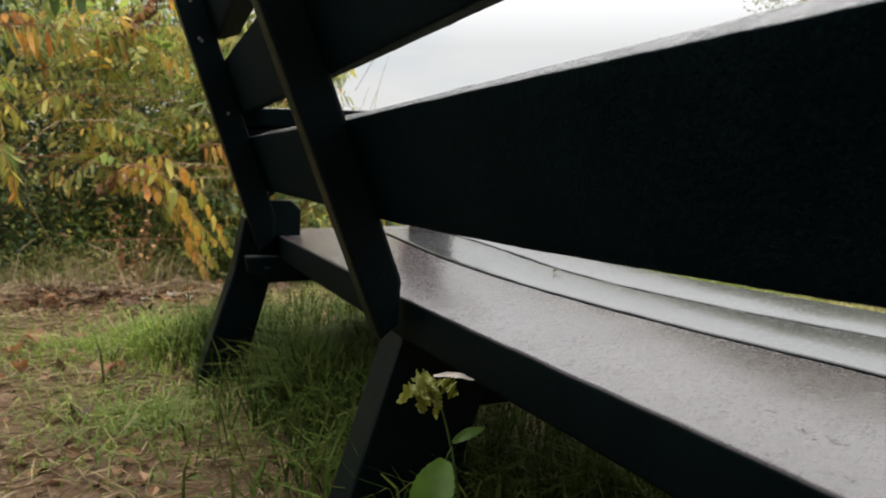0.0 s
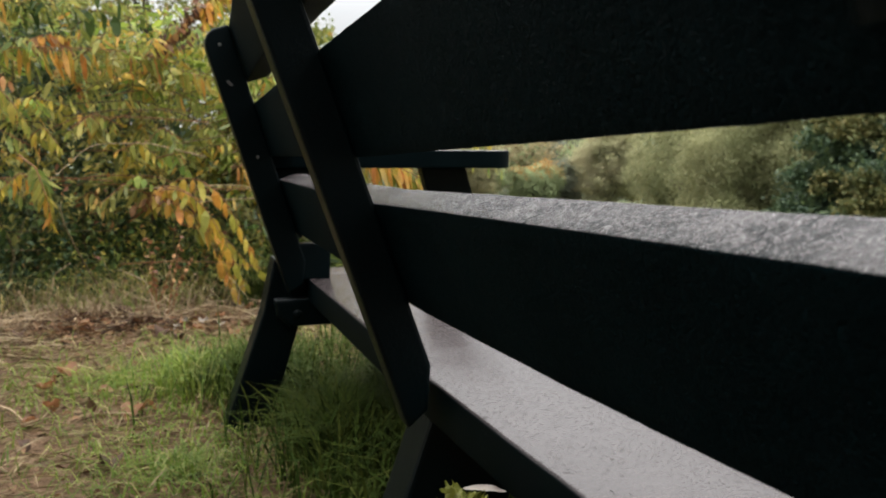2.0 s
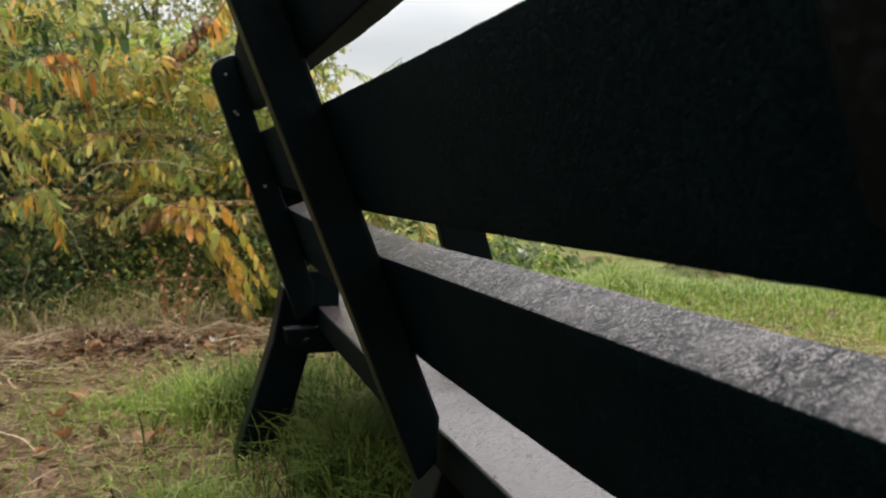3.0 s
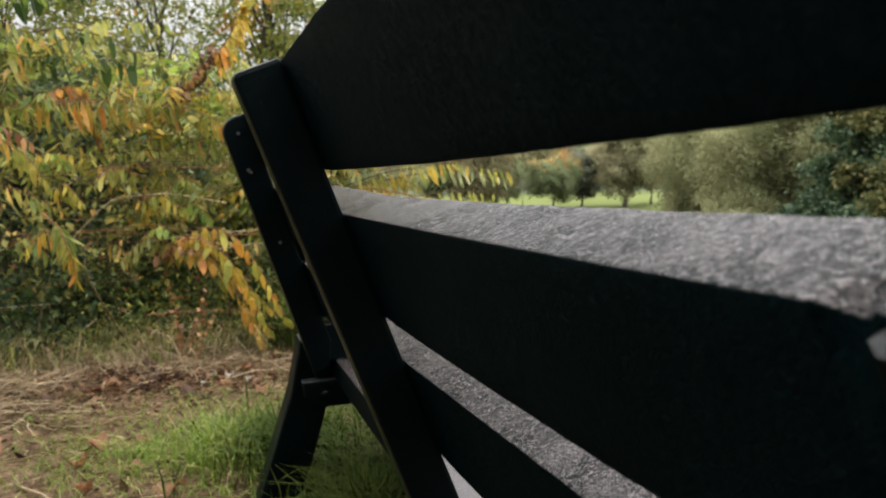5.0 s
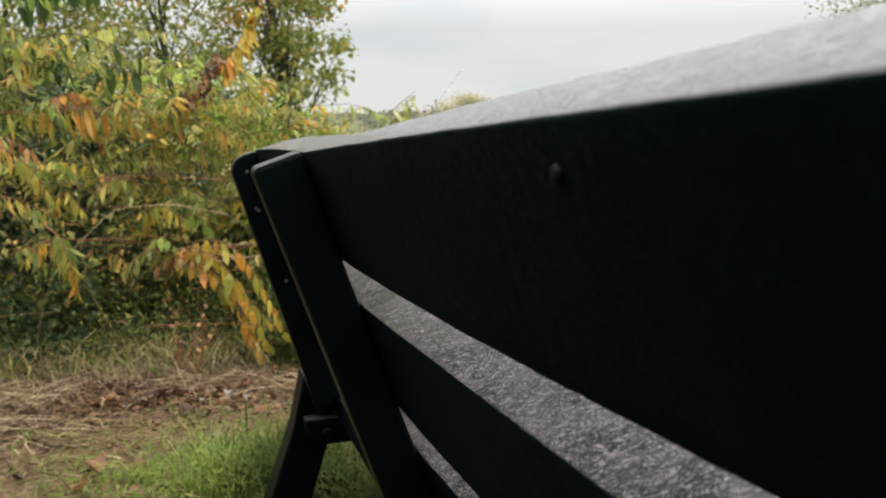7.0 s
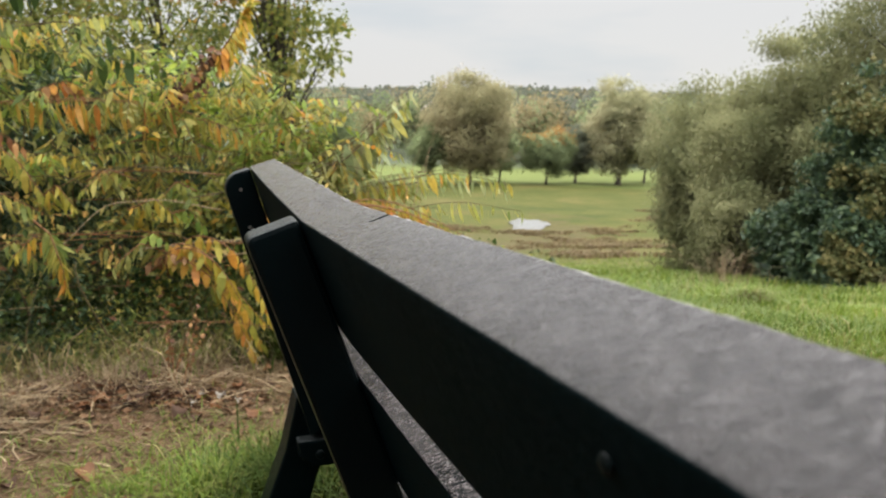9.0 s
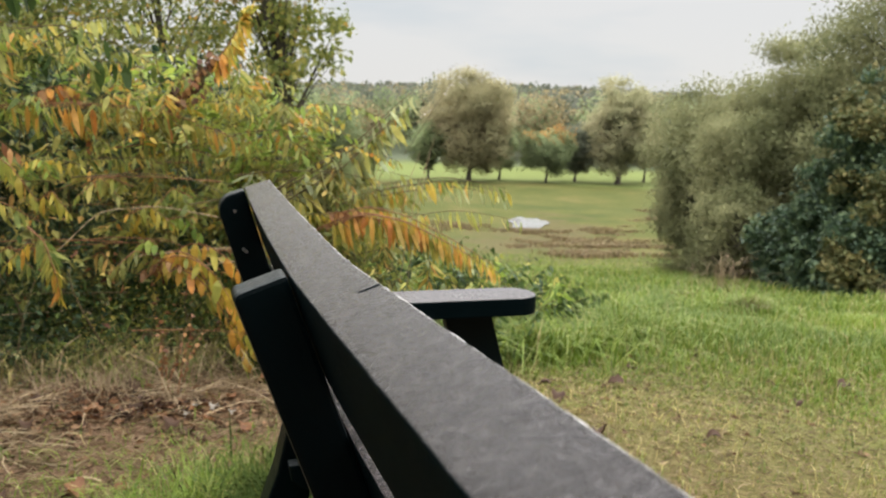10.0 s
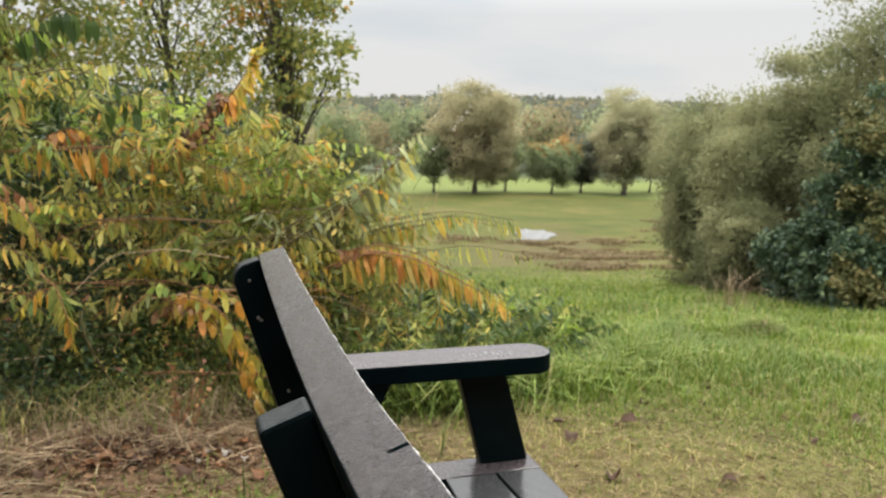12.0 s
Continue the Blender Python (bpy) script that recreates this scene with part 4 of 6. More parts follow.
for k in range(34):                            # loose shoots in front, lit from above
    x, y, z = rng.uniform(-0.6, 0.85), rng.uniform(3.7, 4.0), rng.uniform(0.45, 1.05)
    z = max(z, 0.78) if x < -0.1 else z * min(1.0, shrub_top(x) / 1.15)
    w = rng.normal(0.06, 0.14)
    s.append(((M_FRESHLEAF, M_LIMELEAF, M_YELLOWLEAF, M_LIMELEAF)[k % 4], 0.11, ([(x - w, y + 0.12, z - 0.10), (x, y, z), (x + w, y - 0.08, z + 0.02), (x + 1.6 * w, y - 0.12, z - 0.04)], 22, 0.085, 0.8, 0.9, 0.05, 0.0025)))
for k in range(16):
    x, y = rng.uniform(-0.75, 0.35), rng.uniform(3.95, 4.2)
    top = shrub_top(x) * rng.uniform(0.80, 1.0)
    s.append((M_FRESHLEAF, 0.13, ([(x, y, top - 0.35), (x + 0.03, y - 0.05, top - 0.12), (x + rng.normal(0.08, 0.1), y - 0.10, top)], 22, 0.095, 0.5, 0.9, 0.25, 0.003)))
branches(rng, "lance_leaved_shrub", "upright shoots with narrow fresh green leaves", s, M_STEM, group="shrubs at the clearing's edge")

# branches high on the clearing's edge, with rows of large hanging leaves
s = [(M_DEEPLEAF, 0.15, ([(-0.75, 3.9, 1.22), (-0.256, 3.9, 1.318), (-0.068, 3.9, 1.256), (0.083, 3.9, 1.168)], 9, 0.13, 2.6, 0.3, 0.0, 0.0045)),
     (M_DEEPLEAF, 0.16, ([(-0.75, 3.96, 1.18), (-0.3, 3.95, 1.20), (0.02, 3.93, 1.165), (0.12, 3.92, 1.13)], 16, 0.14, 3.2, 0.25, 0.1, 0.004)),
     (M_MIDLEAF, 0.13, ([(-1.0, 3.8, 1.30), (-0.62, 3.75, 1.36), (-0.35, 3.7, 1.27)], 22, 0.13, 2.2, 0.4, 0.1, 0.004)),
     (M_LIMELEAF, 0.11, ([(-0.9, 3.85, 1.15), (-0.55, 3.8, 1.22), (-0.35, 3.78, 1.16)], 22, 0.12, 2.2, 0.4, 0.1, 0.004)),
     (M_DEEPLEAF, 0.15, ([(-0.5, 4.0, 1.42), (-0.30, 3.95, 1.55), (-0.12, 3.92, 1.50)], 15, 0.14, 2.4, 0.4, 0.1, 0.004)),
     (M_MIDLEAF, 0.14, ([(-0.9, 4.0, 1.38), (-0.55, 3.95, 1.56), (-0.36, 3.92, 1.50)], 20, 0.13, 2.2, 0.4, 0.1, 0.004))]
for k in range(12):
    x, y, z = rng.uniform(-0.75, 0.0), rng.uniform(3.8, 4.2), rng.uniform(1.22, 1.5)
    z -= 0.25 * max(0.0, x + 0.35)
    w = rng.uniform(0.12, 0.25)
    s.append(((M_MIDLEAF, M_FRESHLEAF, M_LIMELEAF)[k % 3], 0.13, ([(x - w, y + 0.1, z - 0.12), (x, y, z), (x + w, y - 0.05, z - 0.03)], 20, 0.10, 1.3, 0.7, 0.1, 0.003)))
branches(rng, "lance_leaved_shrub", "arching branches with rows of hanging deep green leaves", s, M_STEM, group="shrubs at the clearing's edge")
s = [(M_DROOPLEAF, 0.085, ([(-0.80, 3.82, 0.95), (-0.40, 3.80, 1.00), (-0.158, 3.80, 1.008), (0.10, 3.75, 0.992), (0.36, 3.70, 0.90)], 32, 0.15, 2.6, 0.5, 0.25, 0.004, 0.6)),
     (M_GOLDLEAF, 0.085, ([(-0.50, 3.83, 0.98), (-0.158, 3.82, 1.0), (0.08, 3.77, 0.985), (0.22, 3.74, 0.955)], 13, 0.145, 2.6, 0.5, 0.2, 0.003, 0.3)),
     (M_DROOPLEAF, 0.09, ([(0.05, 3.86, 0.92), (0.26, 3.80, 0.93), (0.48, 3.76, 0.85)], 24, 0.11, 2.8, 0.4, 0.1, 0.003)),
     (M_LIMELEAF, 0.09, ([(-0.1, 3.95, 0.82), (0.14, 3.85, 0.86), (0.36, 3.80, 0.78)], 26, 0.10, 2.2, 0.5, 0.1, 0.003))]
branches(rng, "golden_shrub", "arching branch with a row of hanging gold and green leaflets", s, M_REDSTEM)
s = [(M_RUSTLEAF, 0.26, ([(-0.42, 3.95, 1.00), (-0.32, 3.93, 1.07), (-0.25, 3.92, 1.06), (-0.20, 3.90, 1.0)], 16, 0.085, 0.9, 0.8, 0.1, 0.003)),
     (M_GOLDLEAF, 0.24, ([(-0.38, 3.94, 1.04), (-0.27, 3.92, 1.08), (-0.21, 3.90, 1.05)], 9, 0.075, 0.9, 0.8, 0.1, 0.003)),
     (M_GOLDLEAF, 0.2, ([(-0.26, 3.9, 0.98), (-0.20, 3.88, 0.94), (-0.17, 3.86, 0.84)], 10, 0.09, 2.4, 0.3, 0.1, 0.003)),
     (M_GOLDLEAF, 0.30, ([(-0.10, 3.9, 1.06), (-0.06, 3.88, 1.085), (-0.03, 3.88, 1.07)], 4, 0.05, 0.4, 0.8, 0.1, 0.002))]
branches(rng, "golden_shrub", "cluster of crumpled orange leaves among the green", s, M_REDSTEM)

# a withered flower stem with a yellow rosette on top
s = []
for k in range(7):
    o = wr.normal(0, 0.022, 3)
    pts = np.array([(0.06, 3.82, 0.90), (0.145, 3.80, 1.005), (0.25, 3.80, 1.12), (0.33, 3.80, 1.21)]) + o + wr.normal(0, 0.012, (4, 3))
    s.append(((M_DEADLEAF, M_RUSTLEAF, M_LITTER)[k % 3], 0.34, (pts[k % 2:], 15, 0.040, 1.5, 1.3, 0.15, 0.0014, 0.0)))
s += [
     (M_YELLOWLEAF, 0.085, ([(0.30, 3.80, 1.16), (0.37, 3.80, 1.25), (0.42, 3.80, 1.33), (0.45, 3.80, 1.39)], 48, 0.13, 1.1, 1.1, 0.10, 0.004, 0.1)),
     (M_GOLDLEAF, 0.085, ([(0.31, 3.81, 1.17), (0.37, 3.81, 1.25), (0.42, 3.80, 1.31)], 22, 0.12, 1.4, 0.9, 0.10, 0.003, 0.1)),
     (M_YELLOWLEAF, 0.075, ([(0.41, 3.80, 1.33), (0.44, 3.80, 1.37), (0.455, 3.80, 1.40)], 54, 0.125, 0.1, 1.5, 0.2, 0.003, 0.1))]
branches(rng, "golden_shrub", "withered brown stem topped by a rosette of yellow leaves", s, M_REDSTEM)

# the golden branch that hangs out over the trodden ground
s = []
for k in range(5):
    o = rng.normal(0, 0.03, 3)
    pts = np.array([(0.02, 3.70, 0.34), (0.13, 3.52, 0.44), (0.21, 3.42, 0.44), (0.29, 3.39, 0.37), (0.365, 3.36, 0.22), (0.42, 3.33, 0.08)]) + o
    s.append((M_GOLDLEAF if k % 2 else M_YELLOWLEAF, 0.19, (pts, 22, 0.092, 1.4, 0.8, 0.25, 0.0035, 0.2)))
s += [(M_YELLOWLEAF, 0.15, ([(0.20, 3.5, 0.30), (0.36, 3.42, 0.26), (0.46, 3.36, 0.14)], 16, 0.09, 2.0, 0.5, 0.2, 0.003)),
      (M_RUSTLEAF, 0.2, ([(0.02, 3.58, 0.36), (0.10, 3.50, 0.42), (0.17, 3.46, 0.40)], 16, 0.06, 1.0, 0.8, 0.1, 0.003))]
branches(rng, "golden_shrub", "drooping branch of large golden-yellow autumn leaves", s, M_REDSTEM)

# near sprays at the far side of the clearing
s = [(M_DROOPLEAF, 0.13, ([(-0.62, 3.36, 0.82), (-0.47, 3.35, 0.87), (-0.37, 3.33, 0.79), (-0.30, 3.30, 0.68)], 22, 0.10, 1.6, 0.6, 0.0, 0.004)),
     (M_RUSTLEAF, 0.16, ([(-0.60, 3.40, 0.88), (-0.44, 3.36, 0.90), (-0.36, 3.35, 0.84)], 10, 0.08, 1.2, 0.6, 0.1, 0.003)),
     (M_LIMELEAF, 0.13, ([(-0.60, 3.34, 0.70), (-0.42, 3.32, 0.68), (-0.28, 3.30, 0.60)], 18, 0.085, 1.6, 0.6, 0.0, 0.003)),
     (M_LIMELEAF, 0.10, ([(-0.36, 3.42, 0.58), (-0.29, 3.35, 0.53), (-0.255, 3.31, 0.42)], 34, 0.11, 1.0, 0.9, 0.35, 0.004)),
     (M_YELLOWLEAF, 0.10, ([(-0.28, 3.35, 0.50), (-0.25, 3.31, 0.40), (-0.24, 3.30, 0.33)], 14, 0.09, 1.7, 0.6, 0.3, 0.003)),
     (M_FRESHLEAF, 0.24, ([(0.0, 3.58, 0.46), (0.05, 3.52, 0.50), (0.10, 3.50, 0.46)], 9, 0.085, 1.0, 0.8, 0.1, 0.003)),
     (M_FRESHLEAF, 0.24, ([(0.12, 3.62, 0.56), (0.19, 3.58, 0.58), (0.24, 3.55, 0.50)], 9, 0.08, 1.0, 0.8, 0.1, 0.003))]
for k in range(9):
    x, y, z = rng.uniform(-0.6, 0.35), rng.uniform(3.5, 3.75), rng.uniform(0.36, 0.72)
    w = rng.choice([-1, 1]) * rng.uniform(0.10, 0.2)
    s.append(((M_YELLOWLEAF, M_LIMELEAF, M_OLIVELEAF)[k % 3], 0.13, ([(x, y, z), (x + w * 0.5, y - 0.05, z + 0.05), (x + w, y - 0.10, z - 0.03)], 14, 0.085, 1.4, 0.7, 0.1, 0.003)))
branches(rng, "yellowing_shrub", "loose low sprays of yellow-green autumn leaves", s, M_REDSTEM)

# the arching shrub at the meadow's edge: silver-green, gold and rust
s = []
for k in range(8):
    o = rng.normal(0, 0.035, 3)
    pts = np.array([(0.45, 3.82, 0.50), (0.62, 3.82, 0.60), (0.94, 3.86, 0.78), (1.10, 3.92, 0.92), (1.24, 3.98, 1.02)]) + o
    s.append((M_SILVERLEAF if k % 4 else M_LIMELEAF, 0.105, (pts[: 5 - (k % 2)], 24, 0.165, 1.4, 0.7, 0.25, 0.0055, 0.35)))
for k in range(7):
    o = rng.normal(0, 0.06, 3)
    pts = np.array([(0.55, 3.92, 0.42), (0.85, 3.92, 0.55), (1.09, 3.9, 0.62), (1.40, 3.9, 0.66), (1.72, 3.9, 0.60)]) + o * [1, 1, 0.8]
    s.append(((M_LIMELEAF, M_DROOPLEAF, M_SILVERLEAF)[k % 3], 0.09, (pts[: 5 - (k % 2)], 28, 0.13, 1.3, 0.65, 0.2, 0.004, 0.4)))
for k in range(34):
    x = rng.uniform(0.45, 1.3)
    z = rng.uniform(0.22, 0.72) * (1.15 - 0.35 * x)
    w = rng.normal(0.12, 0.14)
    s.append(((M_SILVERLEAF, M_LIMELEAF, M_OLIVELEAF, M_DROOPLEAF)[k % 4], 0.09, ([(x - w, 3.98, z - 0.1), (x, 3.86, z + 0.05), (x + w, 3.76, z + rng.uniform(-0.08, 0.06))], 20, 0.12, 1.0, 0.85, 0.05, 0.004)))
branches(rng, "lance_leaved_shrub", "low arching shrub with drooping silver-green and yellow leaves", s, M_STEM, group="shrubs at the clearing's edge")
s = []
for k in range(4):
    o = rng.normal(0, 0.02, 3)
    pts = np.array([(0.78, 3.68, 0.52), (0.92, 3.61, 0.60), (1.10, 3.57, 0.565), (1.26, 3.55, 0.485), (1.40, 3.53, 0.405), (1.52, 3.52, 0.33)]) + o
    s.append(((M_AMBERLEAF, M_DROOPLEAF, M_YELLOWLEAF, M_DROOPLEAF)[k], 0.085, (pts[: 6 - (k % 2)], 40, 0.135, 2.0, 0.6, 0.12, 0.004, 0.4)))
s += [(M_RUSTLEAF, 0.2, ([(0.76, 3.66, 0.57), (0.88, 3.62, 0.59), (0.98, 3.6, 0.55)], 22, 0.06, 1.4, 0.7, 0.1, 0.003)),
      (M_AMBERLEAF, 0.1, ([(0.42, 3.72, 0.52), (0.56, 3.66, 0.54), (0.70, 3.62, 0.44)], 20, 0.12, 1.8, 0.6, 0.1, 0.003)),
      (M_AMBERLEAF, 0.1, ([(0.50, 3.72, 0.44), (0.64, 3.66, 0.40), (0.72, 3.62, 0.32)], 18, 0.10, 1.2, 0.7, 0.1, 0.003))]
branches(rng, "rusty_spray", "orange-red autumn branch with a row of hanging leaflets", s, M_REDSTEM)
s = [(M_FLUFF, 0.16, ([(1.20, 4.0, 0.80), (1.30, 3.95, 0.98), (1.36, 3.9, 1.10), (1.44, 3.9, 1.20)], 15, 0.035, 0.2, 1.0, 0.72, 0.0016, 0.2)),
     (M_FLUFF, 0.16, ([(1.12, 4.0, 0.80), (1.20, 3.95, 0.93), (1.30, 3.92, 1.02)], 6, 0.03, 0.2, 1.0, 0.8, 0.0014, 0.2))]
branches(rng, "seed_stalk", "dry stalk with pale fluffy seed heads", s, M_STEM, "weed")
s = []
for k in range(5):
    x, y = 0.13 + rng.normal(0, 0.03), 3.17 + rng.normal(0, 0.03)
    w = rng.normal(0.03, 0.05)
    s.append((M_RUSTLEAF, 0.3, ([(x, y, 0.0), (x + 0.3 * w, y, 0.10), (x + w, y - 0.02, rng.uniform(0.18, 0.30))], 13, 0.026, 0.5, 1.0, 0.3, 0.0028, 0.1)))
branches(rng, "dead_dock", "withered brown dock stalk on the trodden earth", s, M_REDSTEM, "weed")
# nettles and tangled green stems beneath the arching shrub
s = []
for k in range(46):
    x, y = rng.uniform(0.55, 1.65), rng.uniform(3.35, 3.85)
    h = rng.uniform(0.22, 0.46) * (1.15 - 0.45 * max(0.0, x - 0.9))
    z, w = z_at(x, y), rng.normal(0, 0.16)
    s.append((M_DEEPLEAF if k % 3 else M_MIDLEAF, 0.09, ([(x, y, z), (x + w * 0.4, y - 0.04, z + h * 0.8), (x + w, y - 0.10, z + h)], 20, 0.085, 0.7, 0.9, 0.2, 0.003)))
branches(rng, "nettle", "tangled green weeds beneath the arching shrub", s, M_STEM, "weed")
s = []
for k in range(96):
    x, y = wr.uniform(0.75, 2.15), wr.uniform(3.85, 4.6)
    z, w = z_at(x, y), wr.normal(0.03, 0.12)
    top = max(z + 0.14, float(np.interp(x, [0.75, 1.2, 1.6, 2.0, 2.2], [0.52, 0.46, 0.33, 0.19, 0.06])) * wr.uniform(0.55, 1.0))
    mat = (M_DEEPLEAF, M_DARKLEAF, M_DEEPLEAF, M_FRESHLEAF, M_DEEPLEAF, M_LIMELEAF)[k % 6]
    s.append((mat, 0.15, ([(x, y, z), (x + w * 0.4, y - 0.03, z + (top - z) * 0.75), (x + w, y - 0.08, top)], 24, 0.095, 0.7, 0.95, 0.2, 0.003)))
branches(wr, "nettle", "dense green nettles behind the rusty autumn spray", s, M_STEM, "weed")

# trees behind the shrubs, with sky between their leaves
tree(rng, "broadleaf tree with orange-brown patches in its crown", 1.36, 10.4, 5.4, 0.74, 1.4, 115, 42, 0.085, M_TREELEAF, 0.36, 0.08, name="broadleaf_tree", limbs=70, hollow=0.15,
     second=(M_GOLDLEAF, lambda p: (np.hypot((p[:, 0] - 0.52) / 0.17, (p[:, 2] - 2.08) / 0.10) < 1) | ((np.hypot((p[:, 0] - 0.95) / 0.42, (p[:, 2] - 2.45) / 0.26) < 1) & (np.sin(p[:, 0] * 31) * np.sin(p[:, 2] * 27 + p[:, 1] * 9) > -0.2))))
tree(rng, "broadleaf tree with a thin, open crown", 0.0, 11.2, 6.0, 1.6, 1.0, 150, 76, 0.066, M_TREELEAF, 0.36, 0.06, name="broadleaf_tree", limbs=50, hollow=0.1)
tree(rng, "broadleaf tree with thin yellowing crown", -1.8, 11.0, 6.0, 1.6, 1.0, 150, 120, 0.075, M_TREELEAF, 0.36, 0.08, name="broadleaf_tree", limbs=60, hollow=0.1)
cs = np.column_stack([rng.uniform(-2.6, 2.2, 110), rng.uniform(8.6, 9.6, 110), rng.uniform(0.0, 1.35, 110)])
cs[:, 2] += ground_z(cs[:, 0], cs[:, 1])
thicket(rng, "hedge", "tangled green hedge behind the shrubs", cs, (0.22, 0.2, 0.18), 110, 0.09, M_OLIVELEAF, 0.3)

# the large willow and thicket on the slope
for lab, x, y, h, r, bt, cl, per, leaf in (
        ("large grey-green willow on the slope", 12.6, 11.0, 6.0, 1.9, 0.5, 320, 275, 0.075),
        ("grey-green willow on the slope", 13.8, 14.8, 5.7, 1.5, 0.2, 250, 260, 0.082),
        ("low grey-green willow on the slope", 13.0, 15.6, 3.7, 1.4, 0.0, 190, 230, 0.08),
        ("willow scrub at the foot of the willows", 14.3, 17.6, 2.5, 1.0, 0.0, 130, 150, 0.08),
        ("low willow scrub on the slope", 11.6, 14.3, 2.0, 0.8, 0.0, 110, 150, 0.078),
        ("pale green willow farther down the slope", 15.2, 19.8, 5.4, 1.9, 0.1, 270, 205, 0.10)):
    tree(rng, lab, x, y, h, r, bt, cl, per, leaf, M_WILLOW, 0.25, 0.14, name="willow_tree", limbs=50, hollow=0.45, soft=True, lumpy=0.8, boxy=0.4, loose=1.2, droop=0.7)
for x, y, h, r in ((9.1, 8.7, 1.3, 0.55), (9.7, 8.5, 2.0, 0.7), (10.4, 8.2, 2.6, 0.8), (9.9, 9.7, 2.1, 0.8), (9.35, 9.7, 1.4, 0.55), (9.7, 10.8, 1.3, 0.55), (10.6, 9.5, 3.0, 0.85), (10.0, 9.4, 3.5, 0.62), (9.6, 9.5, 2.7, 0.5)):
    tree(rng, "dark green thicket below the willow", x, y, h, r, 0.0, 130, 112, 0.075, M_THICKET, 0.4, 0.05, name="thicket", category="bush", limbs=30, hollow=0.2, second=(M_OAKLEAF, lambda p: (np.sin(p[:, 0] * 2.3 + 1.9 * p[:, 2]) * np.sin(p[:, 2] * 3.7 - 1.3 * p[:, 1]) > 0.12) & (p[:, 0] - 0.14 > 0.975 * (p[:, 1] - 0.3))))

# trees of the park beyond the pond
GOLD_TOP = (M_FARGOLD, lambda p: (p[:, 2] + 1.3 * np.sin(p[:, 0] * 2.6 + p[:, 1]) + 0.8 * np.sin(p[:, 0] * 5.1 + 2 * p[:, 2]) > -3.9))
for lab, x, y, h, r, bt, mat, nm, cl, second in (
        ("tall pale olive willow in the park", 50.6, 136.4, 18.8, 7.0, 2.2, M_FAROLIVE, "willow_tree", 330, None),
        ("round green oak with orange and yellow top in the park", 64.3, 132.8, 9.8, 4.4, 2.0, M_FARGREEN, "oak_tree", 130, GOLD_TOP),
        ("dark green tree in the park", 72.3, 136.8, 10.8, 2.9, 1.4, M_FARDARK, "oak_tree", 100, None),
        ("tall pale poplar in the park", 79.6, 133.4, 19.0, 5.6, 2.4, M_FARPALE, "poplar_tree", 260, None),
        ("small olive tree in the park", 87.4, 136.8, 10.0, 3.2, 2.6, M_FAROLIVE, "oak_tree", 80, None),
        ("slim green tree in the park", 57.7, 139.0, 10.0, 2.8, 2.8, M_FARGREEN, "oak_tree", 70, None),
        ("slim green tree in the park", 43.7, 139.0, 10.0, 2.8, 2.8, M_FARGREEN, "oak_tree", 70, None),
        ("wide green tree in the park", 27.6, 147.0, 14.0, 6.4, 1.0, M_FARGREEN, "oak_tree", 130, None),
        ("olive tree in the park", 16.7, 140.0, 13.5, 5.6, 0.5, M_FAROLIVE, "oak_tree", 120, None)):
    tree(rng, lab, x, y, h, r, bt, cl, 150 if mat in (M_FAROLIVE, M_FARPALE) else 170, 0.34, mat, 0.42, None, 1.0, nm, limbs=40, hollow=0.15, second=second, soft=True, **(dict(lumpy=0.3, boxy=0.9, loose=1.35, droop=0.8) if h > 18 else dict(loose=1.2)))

# unseen trees added behind the bench; they keep light off its back
for x, y in ((-4.5, -3.0), (-5.5, 0.5), (-2.0, -5.5), (1.5, -6.0), (-6.0, 3.2), (4.5, -6.5)):
    tree(rng, "added unseen tree that blocks light from behind the bench", x, y, 5.5, 1.7, 0.1, 110, 55, 0.22, M_THICKET, 0.42, 0.10, name="broadleaf_tree", limbs=24, hollow=0.4)


def woods(name, label, mat, count, near, far, low, high, seed):
    """Far woods: crowns built of rounded lumps of leaves, side by side."""
    rg = np.random.default_rng(seed)
    u = rg.uniform(near, far, count)
    w = rg.uniform(-0.22, 0.62, count) * u
    x, y = AX * u + AY * w, AY * u - AX * w
    h = rg.uniform(low, high, count)
    lumps, per = 16, 34
    k = np.repeat(np.arange(count), lumps)
    v = unit(rg.normal(0, 1, (len(k), 3)) + [0, 0, 0.25])
    wide = rg.uniform(0.28, 0.42, count)[k][:, None]
    c = np.column_stack([x, y, ground_z(x, y) + h * 0.56])[k] + v * rg.uniform(0.6, 1.0, (len(k), 1)) * h[k][:, None] * (np.array([[1.0, 1.0, 0.0]]) * wide + [[0, 0, 0.40]])
    j = np.repeat(np.arange(len(c)), per)
    q = unit(rg.normal(0, 1, (len(j), 3)))
    p = c[j] + q * rg.uniform(0.4, 1.0, (len(j), 1)) * (h[k][j] * 0.19)[:, None]
    ln = rg.uniform(0.6, 1.2, len(p))
    tagged(leaves(name, p, rg.normal(0, 1, p.shape) + q, ln, ln * 0.45, mat, rg, simple=True, normals=q * 0.4 + 0.8 * v[j] + [0, -0.5, 0.6] + rg.normal(0, 0.12, q.shape)), label, "woodland", kind="stuff")


